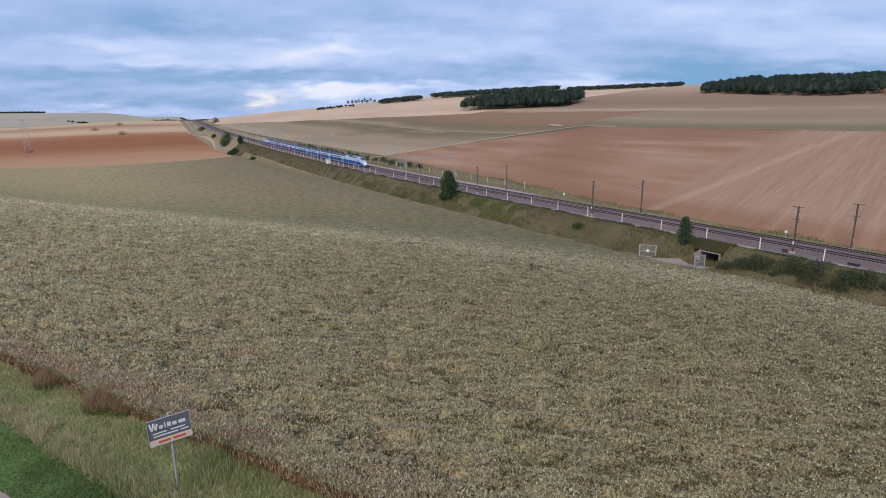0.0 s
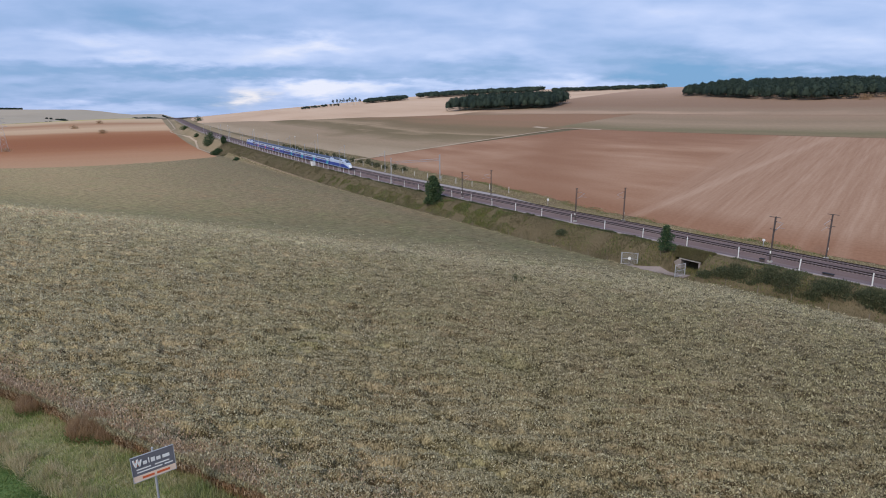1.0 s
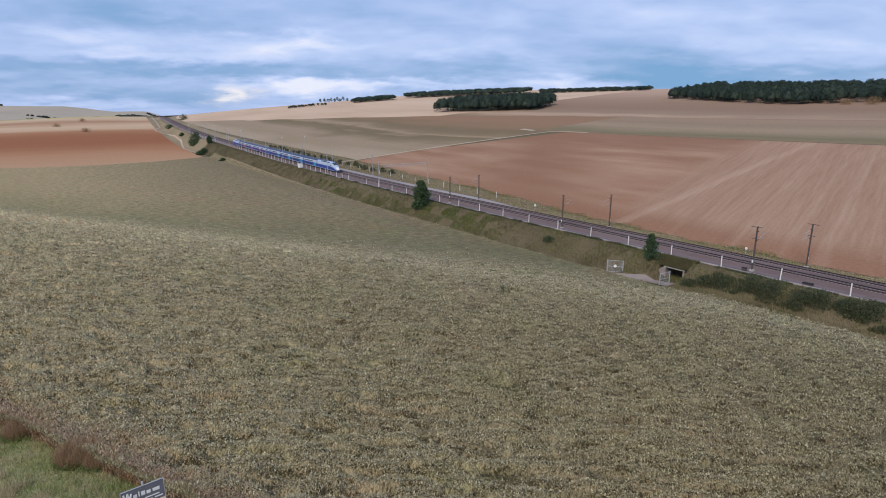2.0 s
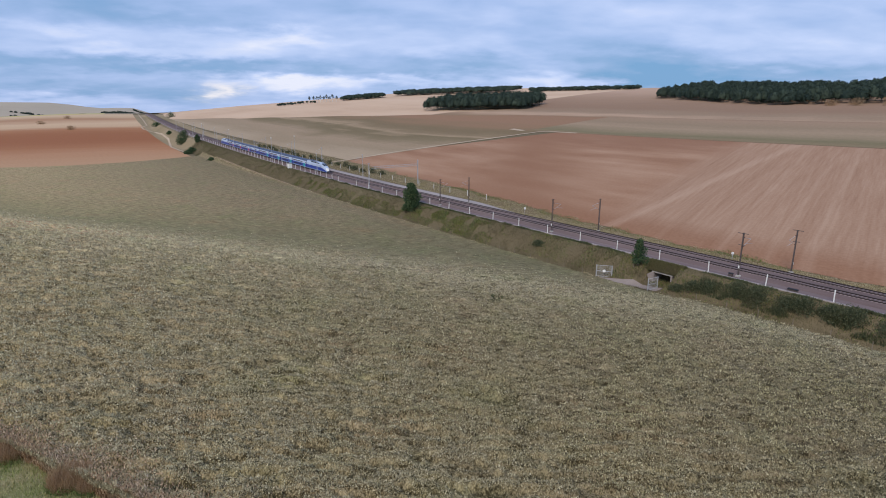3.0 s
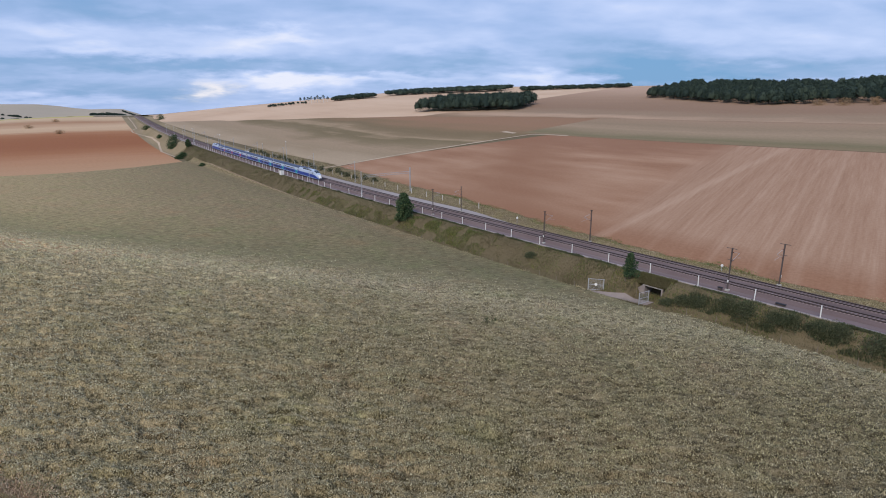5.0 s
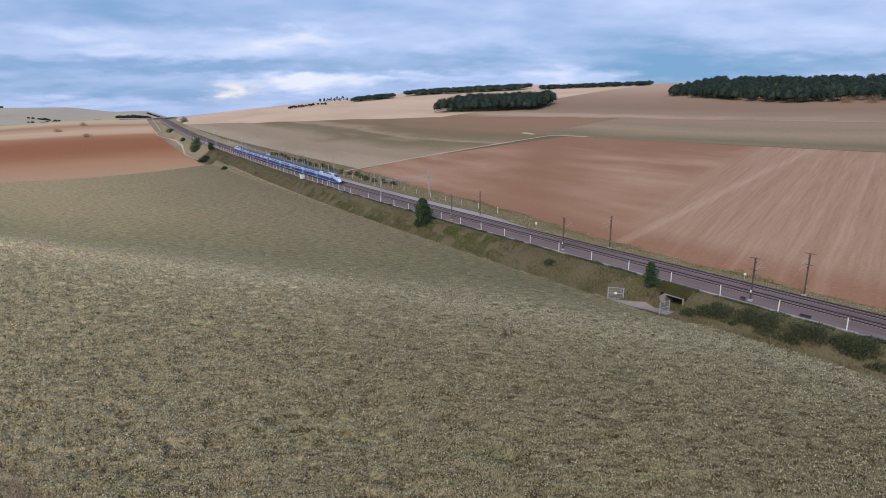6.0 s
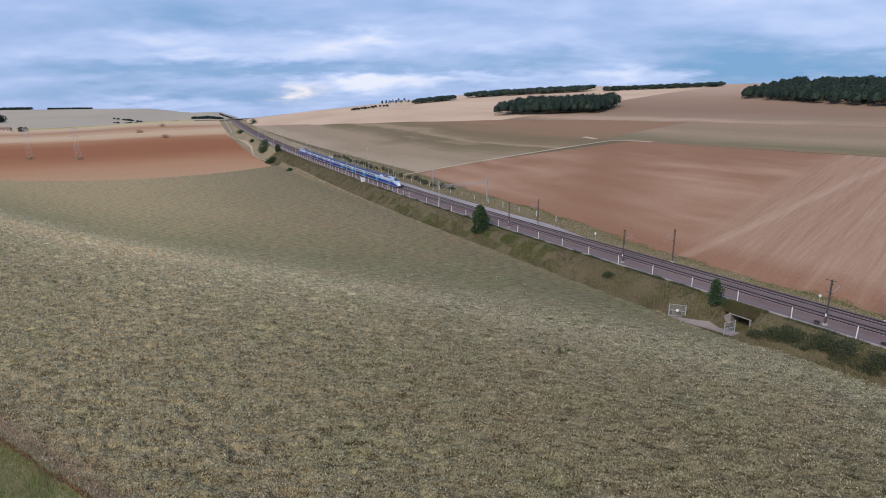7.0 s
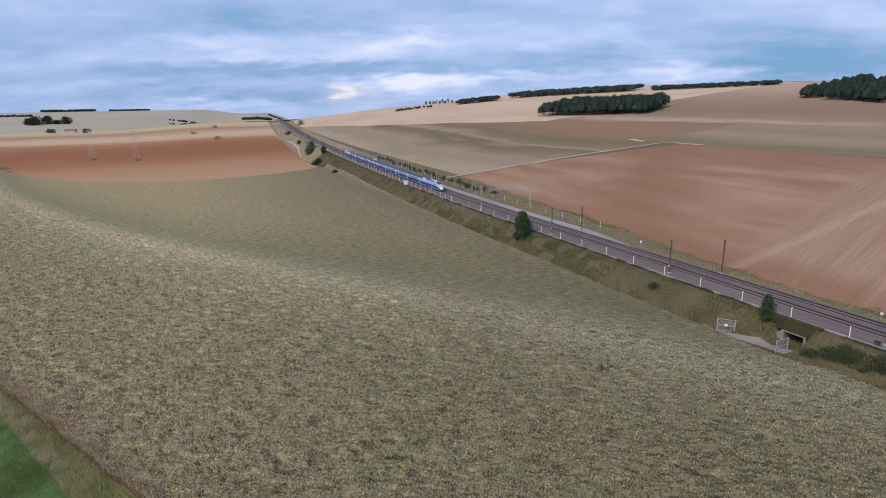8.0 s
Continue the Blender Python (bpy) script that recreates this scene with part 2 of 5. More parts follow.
def crop_canopy(name):
    """The crop seen from above: dry and brightened up to the hill's brow as if by grazing light, duller in the hollow
    behind it.
    """
    m, nt, b = shader(name, 0.95, 0, 0.1)
    calc = calculator(nt)
    uv = nt.nodes.new("ShaderNodeUVMap").outputs[0]
    sep = nt.nodes.new("ShaderNodeSeparateXYZ")
    nt.links.new(uv, sep.inputs[0])
    s, n = sep.outputs[0], sep.outputs[1]
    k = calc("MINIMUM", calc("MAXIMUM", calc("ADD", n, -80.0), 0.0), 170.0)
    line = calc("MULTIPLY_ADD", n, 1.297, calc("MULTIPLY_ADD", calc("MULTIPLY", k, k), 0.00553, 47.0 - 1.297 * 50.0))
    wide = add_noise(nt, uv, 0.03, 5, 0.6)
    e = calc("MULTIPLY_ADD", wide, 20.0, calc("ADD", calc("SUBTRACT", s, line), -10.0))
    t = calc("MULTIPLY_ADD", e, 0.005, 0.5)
    # the brow's grazing brightness is put into the stops round 0.43
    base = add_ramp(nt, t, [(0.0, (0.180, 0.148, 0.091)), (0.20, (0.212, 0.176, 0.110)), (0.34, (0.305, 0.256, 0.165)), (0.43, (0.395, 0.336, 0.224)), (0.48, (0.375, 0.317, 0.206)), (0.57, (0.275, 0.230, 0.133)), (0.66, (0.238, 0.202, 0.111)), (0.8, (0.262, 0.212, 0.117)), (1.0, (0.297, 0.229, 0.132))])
    # paler with growing n, away from the railway
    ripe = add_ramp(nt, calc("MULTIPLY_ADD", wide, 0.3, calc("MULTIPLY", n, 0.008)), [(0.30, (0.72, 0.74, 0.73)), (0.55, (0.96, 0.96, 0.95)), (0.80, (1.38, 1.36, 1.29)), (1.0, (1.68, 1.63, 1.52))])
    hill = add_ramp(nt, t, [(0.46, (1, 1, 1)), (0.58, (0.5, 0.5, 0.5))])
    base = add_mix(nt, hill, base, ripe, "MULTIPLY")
    patch = add_ramp(nt, add_noise(nt, uv, 0.10, 5, 0.65), [(0.32, (0.45, 0.52, 0.42)), (0.45, (0.5, 0.51, 0.48)), (0.56, (0.51, 0.5, 0.49)), (0.68, (0.57, 0.49, 0.46))])
    c = add_mix(nt, 0.6, base, patch, "OVERLAY")
    co = nt.nodes.new("ShaderNodeTexCoord").outputs["Object"]
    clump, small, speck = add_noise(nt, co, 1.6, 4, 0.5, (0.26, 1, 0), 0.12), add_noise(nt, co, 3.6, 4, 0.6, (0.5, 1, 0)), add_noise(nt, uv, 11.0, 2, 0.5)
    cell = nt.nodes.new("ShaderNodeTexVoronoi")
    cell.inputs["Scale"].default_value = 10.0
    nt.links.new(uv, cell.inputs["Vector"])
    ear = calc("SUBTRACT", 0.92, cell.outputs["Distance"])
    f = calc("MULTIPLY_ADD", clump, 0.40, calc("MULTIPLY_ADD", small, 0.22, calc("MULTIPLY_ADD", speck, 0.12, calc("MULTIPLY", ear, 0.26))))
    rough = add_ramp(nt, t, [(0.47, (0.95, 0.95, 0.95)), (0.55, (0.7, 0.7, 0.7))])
    # the dark stops paint shade into the gaps between tufts and ears
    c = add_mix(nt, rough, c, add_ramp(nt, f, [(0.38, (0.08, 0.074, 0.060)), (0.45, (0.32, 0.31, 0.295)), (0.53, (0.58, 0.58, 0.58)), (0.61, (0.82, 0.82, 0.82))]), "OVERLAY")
    nt.links.new(c, b.inputs["Base Color"])
    add_bump(nt, b, f, 0.8, 0.25)
    return m


def foliage(name, stops, tint=(0.5, 0.5, 0.5), patch=0.12, rough=0.75, thin=0.25, patch_mix=0.5):
    """Leaves, stems and blades: each piece its own shade, with patches of a second tint."""
    m, nt, b = shader(name, rough, 0, 0.15)
    isl = nt.nodes.new("ShaderNodeNewGeometry").outputs["Random Per Island"]
    co = nt.nodes.new("ShaderNodeTexCoord").outputs["Object"]
    c = add_ramp(nt, isl, stops)
    p = add_ramp(nt, add_noise(nt, co, patch, 4, 0.6), [(0.35, (0, 0, 0)), (0.65, (1, 1, 1))])
    c = add_mix(nt, patch_mix, c, add_mix(nt, p, c, add_mix(nt, 1.0, c, tuple(2 * v for v in tint), "MULTIPLY")))
    nt.links.new(c, b.inputs["Base Color"])
    if thin:
        t = nt.nodes.new("ShaderNodeBsdfTranslucent")
        nt.links.new(c, t.inputs["Color"])
        x = nt.nodes.new("ShaderNodeMixShader")
        x.inputs[0].default_value = thin
        nt.links.new(b.outputs[0], x.inputs[1])
        nt.links.new(t.outputs[0], x.inputs[2])
        nt.links.new(x.outputs[0], nt.nodes["Material Output"].inputs[0])
    return m


M_GRASS = soil("rough_grass", [(0.3, (0.118, 0.092, 0.052)), (0.5, (0.150, 0.116, 0.067)), (0.7, (0.195, 0.153, 0.092))], 0.05, 1.2, 0.012, 0.5, (1, 2, 1))
M_VERGE = soil("verge_turf", [(0.32, (0.20, 0.205, 0.085)), (0.5, (0.30, 0.275, 0.135)), (0.68, (0.46, 0.375, 0.22))], 0.5, 5.0, 0.35, 0.4)
M_MOWN = soil("mown_grass", [(0.3, (0.090, 0.142, 0.043)), (0.6, (0.125, 0.185, 0.060)), (0.8, (0.19, 0.23, 0.09))], 0.6, 4, 0.2, 0.4)
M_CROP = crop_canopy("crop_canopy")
M_RED = ploughed("ploughed_soil")
M_RED2 = banded("red_clay_soil", 340.0, 1010.0, [(0.0, (0.43, 0.25, 0.14)), (0.14, (0.40, 0.205, 0.108)), (0.24, (0.33, 0.142, 0.066)), (0.34, (0.285, 0.110, 0.049)), (0.46, (0.29, 0.115, 0.051)), (0.55, (0.36, 0.172, 0.086)), (0.60, (0.50, 0.33, 0.20)), (0.69, (0.53, 0.36, 0.225)), (0.76, (0.44, 0.27, 0.16)), (0.81, (0.36, 0.20, 0.112)), (0.88, (0.49, 0.335, 0.205)), (1.0, (0.54, 0.385, 0.25))], 70.0, lines_=26.0)
M_TAN = soil("pale_stubble", [(0.3, (0.44, 0.29, 0.19)), (0.5, (0.56, 0.385, 0.26)), (0.72, (0.62, 0.45, 0.32))], 0.02, 0.4, 0.006, 0.5, (0.25, 1, 1))
M_OLIVE = banded("worn_stubble", -180.0, -25.0, [(0.0, (0.27, 0.155, 0.092)), (0.14, (0.235, 0.148, 0.084)), (0.28, (0.185, 0.132, 0.072)), (0.38, (0.225, 0.16, 0.092)), (0.44, (0.31, 0.22, 0.135)), (0.50, (0.175, 0.130, 0.070)), (0.60, (0.205, 0.152, 0.086)), (0.72, (0.31, 0.222, 0.142)), (0.85, (0.29, 0.212, 0.134)), (1.0, (0.36, 0.27, 0.18))], 34.0, axis=1, lines_=26.0)
M_SAGE = banded("grey_green_stubble", -250.0, -155.0, [(0.0, (0.28, 0.178, 0.115)), (0.2, (0.305, 0.203, 0.131)), (0.45, (0.265, 0.187, 0.118)), (0.62, (0.315, 0.222, 0.143)), (0.8, (0.25, 0.185, 0.113)), (0.92, (0.18, 0.147, 0.080)), (1.0, (0.215, 0.160, 0.092))], 24.0, axis=1, lines_=14.0)
M_LINESIDE = soil("lineside_grass", [(0.34, (0.175, 0.138, 0.078)), (0.5, (0.25, 0.192, 0.114)), (0.66, (0.36, 0.265, 0.168))], 0.03, 0.5, 0.012, 0.5, (0.2, 1, 1))

M_BROWN = banded("brown_field", -560.0, -200.0, [(0.0, (0.45, 0.295, 0.205)), (0.24, (0.40, 0.262, 0.178)), (0.44, (0.325, 0.207, 0.136)), (0.62, (0.28, 0.175, 0.113)), (0.75, (0.26, 0.162, 0.104)), (0.84, (0.285, 0.195, 0.126)), (0.91, (0.42, 0.28, 0.187)), (0.95, (0.31, 0.205, 0.13)), (1.0, (0.25, 0.165, 0.102))], 50.0, axis=1, lines_=26.0)
# greyed soil tones: the haze of distance is put into the colour
M_FAR = soil("distant_fields", [(0.32, (0.33, 0.275, 0.20)), (0.5, (0.42, 0.345, 0.26)), (0.68, (0.37, 0.315, 0.225))], 0.004, 0.1, 0.002, 0.6, (0.4, 1, 1))
M_YELLOW = soil("mustard_strip", [(0.3, (0.38, 0.32, 0.10)), (0.6, (0.50, 0.42, 0.15)), (0.8, (0.30, 0.30, 0.10))], 0.05, 0.5, 0.01)
M_PATH = soil("chalk_path", [(0.3, (0.34, 0.25, 0.17)), (0.6, (0.46, 0.36, 0.26)), (0.8, (0.56, 0.45, 0.34))], 0.3, 2.0, 0.05, 0.4)
M_ROAD = soil("lane_gravel", [(0.3, (0.26, 0.20, 0.18)), (0.6, (0.36, 0.28, 0.25)), (0.8, (0.42, 0.34, 0.30))], 0.6, 6.0, 0.1, 0.4)
M_BALLAST = soil("ballast", [(0.3, (0.105, 0.072, 0.068)), (0.55, (0.172, 0.124, 0.118)), (0.8, (0.255, 0.195, 0.186))], 0.4, 5.0, 0.05, 0.4, (0.15, 2, 1), bump=1.0)
M_CESS = soil("walkway_gravel", [(0.3, (0.140, 0.100, 0.096)), (0.55, (0.188, 0.139, 0.134)), (0.8, (0.24, 0.184, 0.176))], 0.3, 5.0, 0.06, 0.35, (0.15, 2, 1))
M_GRAVEL = soil("pale_gravel", [(0.3, (0.24, 0.20, 0.185)), (0.55, (0.34, 0.29, 0.27)), (0.8, (0.43, 0.38, 0.355))], 0.2, 4.0, 0.03, 0.4, (0.2, 2, 1))
M_CONCRETE = painted("concrete", (0.42, 0.39, 0.35), 0.9, 0, 0.3, 0.6)
M_EARTH = soil("bare_earth", [(0.3, (0.20, 0.145, 0.092)), (0.55, (0.27, 0.20, 0.13)), (0.8, (0.35, 0.265, 0.18))], 0.4, 2.0, 0.08, 0.5)
M_APRON = soil("worn_concrete", [(0.3, (0.20, 0.155, 0.13)), (0.55, (0.29, 0.235, 0.205)), (0.8, (0.36, 0.30, 0.27))], 0.5, 3.0, 0.2, 0.5)
M_TROUGH = painted("grimy_concrete", (0.31, 0.262, 0.245), 0.9, 0, 0.35, 0.25)
M_SLEEPER = painted("sleeper_concrete", (0.24, 0.18, 0.17), 0.9, 0, 0.3, 0.8)
M_RAIL = painted("rusty_rail", (0.035, 0.024, 0.022), 0.7, 0.1, 0.3, 0.5)
M_WHITE = painted("white_paint", (0.78, 0.76, 0.72), 0.6, 0, 0.15, 1.5)
M_GALV = painted("galvanised_steel", (0.46, 0.46, 0.47), 0.55, 0.3, 0.2, 1.0)
M_MASTDARK = painted("weathered_steel", (0.115, 0.09, 0.082), 0.7, 0.2, 0.35, 0.8)
M_POSTWOOD = painted("weathered_wood", (0.22, 0.18, 0.14), 0.9, 0, 0.35, 4.0)
M_INSUL = painted("insulator_brown", (0.12, 0.05, 0.035), 0.3, 0, 0.2, 4.0)
M_BLUE = painted("deep_blue_paint", (0.012, 0.045, 0.28), 0.35, 0, 0.15, 0.3, 0.5)
M_SILVER = painted("silver_grey_paint", (0.43, 0.50, 0.62), 0.35, 0.1, 0.12, 0.3, 0.5)
M_ROOF = painted("dark_roof_paint", (0.05, 0.07, 0.13), 0.5, 0, 0.25, 0.4)
M_SKIRT = painted("grimy_underframe", (0.022, 0.022, 0.026), 0.8, 0, 0.3, 1.0)
M_TEAL = painted("teal_paint", (0.03, 0.42, 0.46), 0.4, 0, 0.1, 0.5)
M_REDPAINT = painted("coral_red_paint", (0.60, 0.08, 0.09), 0.4, 0, 0.1, 0.5)
M_GLASS = painted("dark_train_glass", (0.025, 0.035, 0.05), 0.12, 0, 0.1, 0.5, 0.6)
M_SIGN = painted("dark_grey_panel", (0.15, 0.145, 0.16), 0.5, 0, 0.15, 2.0)
M_SIGNFOOT = painted("pale_peach_panel", (0.80, 0.60, 0.46), 0.5, 0, 0.12, 2.0)
M_ORANGE = painted("orange_red_print", (0.62, 0.13, 0.05), 0.5, 0, 0.1, 2.0)
M_BARK = painted("bark", (0.12, 0.09, 0.065), 0.95, 0, 0.4, 3.0)
M_BIRCH = painted("pale_bark", (0.62, 0.60, 0.55), 0.9, 0, 0.3, 1.0)
M_TILE = painted("roof_tiles", (0.26, 0.15, 0.11), 0.9, 0, 0.3, 0.6)
M_RENDER = painted("pale_wall_render", (0.62, 0.52, 0.44), 0.9, 0, 0.2, 0.4)
# concrete with the shade inside the underpass put into its colour
M_BLACK = painted("unlit_concrete", (0.10, 0.095, 0.09), 0.95, 0, 0.4, 0.8)


M_STALK = foliage("ripe_crop", [(0.0, (0.070, 0.056, 0.028)), (0.4, (0.135, 0.110, 0.058)), (0.8, (0.23, 0.190, 0.106)), (1.0, (0.33, 0.275, 0.165))], (0.45, 0.52, 0.40), 0.12, patch_mix=0.5)
M_HEAD = foliage("pale_seed_heads", [(0.0, (0.23, 0.188, 0.106)), (0.4, (0.355, 0.298, 0.178)), (0.8, (0.49, 0.420, 0.27)), (1.0, (0.69, 0.605, 0.42))], (0.48, 0.505, 0.42), 0.12, patch_mix=0.6)
# dry heads, with the brow's extra brightness put into their colour
M_CREST = foliage("bleached_seed_heads", [(0.0, (0.34, 0.288, 0.178)), (0.5, (0.50, 0.43, 0.28)), (1.0, (0.72, 0.64, 0.45))], (0.485, 0.50, 0.45), 0.12, patch_mix=0.5)

M_RUST = foliage("crop_margin", [(0.0, (0.14, 0.085, 0.048)), (0.4, (0.29, 0.19, 0.110)), (0.75, (0.44, 0.33, 0.205)), (1.0, (0.58, 0.48, 0.35))], (0.58, 0.47, 0.38), 0.5, patch_mix=0.7)
M_OUTER = foliage("outer_rows", [(0.0, (0.27, 0.185, 0.115)), (0.5, (0.46, 0.345, 0.235)), (1.0, (0.66, 0.54, 0.41))], (0.58, 0.47, 0.38), 0.5, patch_mix=0.6)
M_TALLGRASS = foliage("tall_dry_grass", [(0.0, (0.22, 0.21, 0.093)), (0.45, (0.39, 0.345, 0.172)), (0.75, (0.55, 0.45, 0.263)), (1.0, (0.72, 0.59, 0.395))], (0.33, 0.46, 0.27), 0.75, patch_mix=0.9, thin=0.45)
M_GREENBLADE = foliage("short_green_grass", [(0.0, (0.080, 0.140, 0.040)), (0.6, (0.15, 0.225, 0.072)), (1.0, (0.29, 0.33, 0.14))], (0.60, 0.5, 0.40), 0.9, thin=0.4)
M_BANK = foliage("bank_grass", [(0.0, (0.108, 0.090, 0.052)), (0.5, (0.140, 0.114, 0.067)), (1.0, (0.195, 0.157, 0.094))], (0.43, 0.52, 0.37), 0.07, patch_mix=0.9)
M_STRAW = foliage("pale_dry_grass", [(0.0, (0.20, 0.152, 0.09)), (0.4, (0.32, 0.25, 0.155)), (0.75, (0.44, 0.355, 0.235)), (1.0, (0.58, 0.49, 0.345))], (0.46, 0.50, 0.40), 0.3, patch_mix=0.8)
M_LEAF = foliage("dark_leaves", [(0.0, (0.022, 0.046, 0.024)), (0.5, (0.052, 0.092, 0.044)), (1.0, (0.11, 0.15, 0.07))], (0.55, 0.5, 0.4), 0.4, thin=0.2)
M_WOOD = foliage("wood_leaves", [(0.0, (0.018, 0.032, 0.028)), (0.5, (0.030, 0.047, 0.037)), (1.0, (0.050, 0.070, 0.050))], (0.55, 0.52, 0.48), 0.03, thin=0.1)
M_SHRUB = foliage("brown_shrub", [(0.0, (0.25, 0.155, 0.085)), (0.5, (0.40, 0.265, 0.155)), (1.0, (0.55, 0.39, 0.25))], (0.5, 0.5, 0.40), 1.1, thin=0.45)
M_PALEGRASS = foliage("bleached_grass", [(0.0, (0.36, 0.29, 0.165)), (0.5, (0.52, 0.425, 0.26)), (1.0, (0.70, 0.585, 0.39))], (0.5, 0.5, 0.42), 0.2, thin=0.35)
M_WEED = foliage("green_weeds", [(0.0, (0.075, 0.112, 0.038)), (0.5, (0.145, 0.18, 0.065)), (1.0, (0.27, 0.285, 0.11))], (0.62, 0.5, 0.4), 0.25, patch_mix=0.8, thin=0.35)
M_SCRUB = foliage("scrub_leaves", [(0.0, (0.040, 0.054, 0.030)), (0.5, (0.075, 0.092, 0.050)), (1.0, (0.14, 0.15, 0.085))], (0.62, 0.5, 0.4), 0.4, thin=0.25)

# ---- lie of the land: s runs along the railway, n across it (plus: the field side) ----
OX, OY = 59.6, 92.9
AX, AY = -0.53188, 0.84682
CX, CY = -0.84682, -0.53188


def bend(s):
    """The long curve of the line, away from the field."""
    t = np.clip(s - 60.0, 0.0, 1500.0)
    return t * t / 18000.0 + 0.1667 * np.maximum(s - 1560.0, 0.0)


def spot(s, n):
    k = n - bend(s)
    return OX + AX * s + CX * k, OY + AY * s + CY * k


def to_sn(x, y):
    s = (x - OX) * AX + (y - OY) * AY
    return s, (x - OX) * CX + (y - OY) * CY + bend(s)


def soft(x, w):
    """A ramp that starts gently at 0."""
    return w * np.logaddexp(0.0, x / w)


def smooth(a, b, x):
    t = np.clip((x - a) / (b - a), 0.0, 1.0)
    return t * t * (3 - 2 * t)


def rail_level(s):
    return 0.019 * soft(s - 160, 30) + 0.014 * soft(s - 520, 60) - 0.045 * soft(s - 1050, 90)


def formation(s):
    return rail_level(s) - 0.75


def land_far_side(s, n):
    u = np.maximum(-n - 14.0, 0.0)
    rise = 150.0 * (1 - np.exp(-np.minimum(u, 900.0) * 0.118 / 150.0)) - 0.05 * soft(u - 640, 60)
    return rail_level(s) - 0.6 + rise - (0.002 + 0.028 * smooth(0, 300, u)) * soft(s - 950, 80)


def brow(n):
    """Where the hill of the crop field turns down into the hollow."""
    return 47.0 + 1.297 * (n - 50.0) + 0.00553 * np.clip(n - 80.0, 0.0, 170.0) ** 2


def land_near_side(s, n):
    top = 12.36 * np.tanh(np.maximum(n, 0) / 90.8) - 0.035 * np.clip(n - 90.0, 0.0, 90.0)
    knoll = top / (1 + np.exp(np.clip((s - brow(n)) / 20.9, -60, 60)))
    toe = -1.2 * np.exp(-(((n - 12) / 10.0) ** 2))
    base = -4.0 + toe * smooth(500, 200, s) + 0.05 * soft(s - 500, 60) - 0.016 * soft(np.minimum(s, 1050.0) - 500, 60) * smooth(60, 300, n)
    base = base - 0.045 * soft(np.minimum(s, 1700.0) - 1150.0, 60) * smooth(350.0, 150.0, n)
    knoll = knoll + 0.42 * smooth(90.0, 99.0, n) * smooth(70.0, 30.0, s)
    return base + knoll - 0.07 * soft(s - 1050, 50) + 0.056 * (soft(s - 1300, 120) - soft(s - 2500, 100))


def land(s, n, cover=0):
    """Ground height: fields on both sides, with the railway's bank between them."""
    f = formation(s)
    drop = np.maximum(f - land_near_side(s, 10.0), 1.5)
    k = np.where(n >= 0, smooth(2.6, 2.6 + 1.9 * drop, n), smooth(-12.5, -18.0, n))
    a, b = land_near_side(s, n), land_far_side(s, n)
    beyond = smooth(980.0, 1130.0, s)
    dip = b - 0.045 * soft(np.minimum(s, 2300.0) - 1150.0, 70)
    notch = smooth(9.0, 9.8, s) * smooth(15.6, 14.8, s) * smooth(0.4, 0.9, n) * smooth(16.0, 9.0, n) * (1 - cover)
    k = k + (1 - k) * notch
    return (f * (1 - k) + np.where(n >= 0, a, b) * k) * (1 - beyond) + (dip + (a - dip) * smooth(-150.0, 90.0, n)) * beyond


def height_at(x, y):
    return float(land(*to_sn(x, y)))


def place(s, n, up=0.0):
    x, y = spot(s, n)
    return Vector((x, y, float(land(s, n)) + up))


def heading(s):
    """The turn about z of something built along x that follows the line at s."""
    a, b = spot(s - 1.0, 0.0), spot(s + 1.0, 0.0)
    return math.degrees(math.atan2(b[1] - a[1], b[0] - a[0]))


# ---- mesh helpers ----


def from_arrays(name, verts, faces, material, flat=False, uv=None):
    verts, faces = np.asarray(verts, dtype=np.float32).reshape(-1, 3), np.asarray(faces, dtype=np.int32)
    me = bpy.data.meshes.new(name)
    k = faces.shape[1]
    me.vertices.add(len(verts))
    me.vertices.foreach_set("co", verts.ravel())
    me.loops.add(faces.size)
    me.loops.foreach_set("vertex_index", faces.ravel())
    me.polygons.add(len(faces))
    me.polygons.foreach_set("loop_start", np.arange(0, faces.size, k, dtype=np.int32))
    if uv is not None:
        me.uv_layers.new(name="sn").data.foreach_set("uv", np.asarray(uv, dtype=np.float32)[faces.ravel()].ravel())
    me.update(calc_edges=True)
    if not flat:
        me.shade_smooth()
    me.materials.append(material)
    return me


def part(name, bm, material, parent=None, label="", m=None):
    me = bpy.data.meshes.new(name)
    bm.to_mesh(me)
    bm.free()
    me.materials.append(material)
    ob = new(name, me)
    if parent is not None:
        ob.parent = parent
    if m is not None:
        ob.matrix_basis = m
    return tagged(ob, label)


def thing(name, m, label, category, group=""):
    ob = new(name)
    ob.matrix_basis = m
    ob.empty_display_size = 0.3
    return tagged(ob, label, category, group)


def box(bm, x, y, z, sx, sy, sz, m=None):
    """A box about (x, y, z), edges slightly rounded off when it is large enough to matter."""
    k = Matrix.Translation((x, y, z)) @ Matrix.Diagonal((sx, sy, sz, 1))
    return bmesh.ops.create_cube(bm, size=1, matrix=(m @ k) if m else k)["verts"]


def bevelled(bm, w=0.02):
    bmesh.ops.bevel(bm, geom=bm.edges[:], offset=w, segments=1, affect="EDGES")
    return bm


def rod(bm, a, b, r0, r1=None, sides=6):
    a, b = Vector(a), Vector(b)
    d = b - a
    m = Matrix.Translation((a + b) / 2) @ d.to_track_quat("Z", "Y").to_matrix().to_4x4()
    bmesh.ops.create_cone(bm, cap_ends=True, segments=sides, radius1=r0, radius2=r0 if r1 is None else r1, depth=d.length, matrix=m)


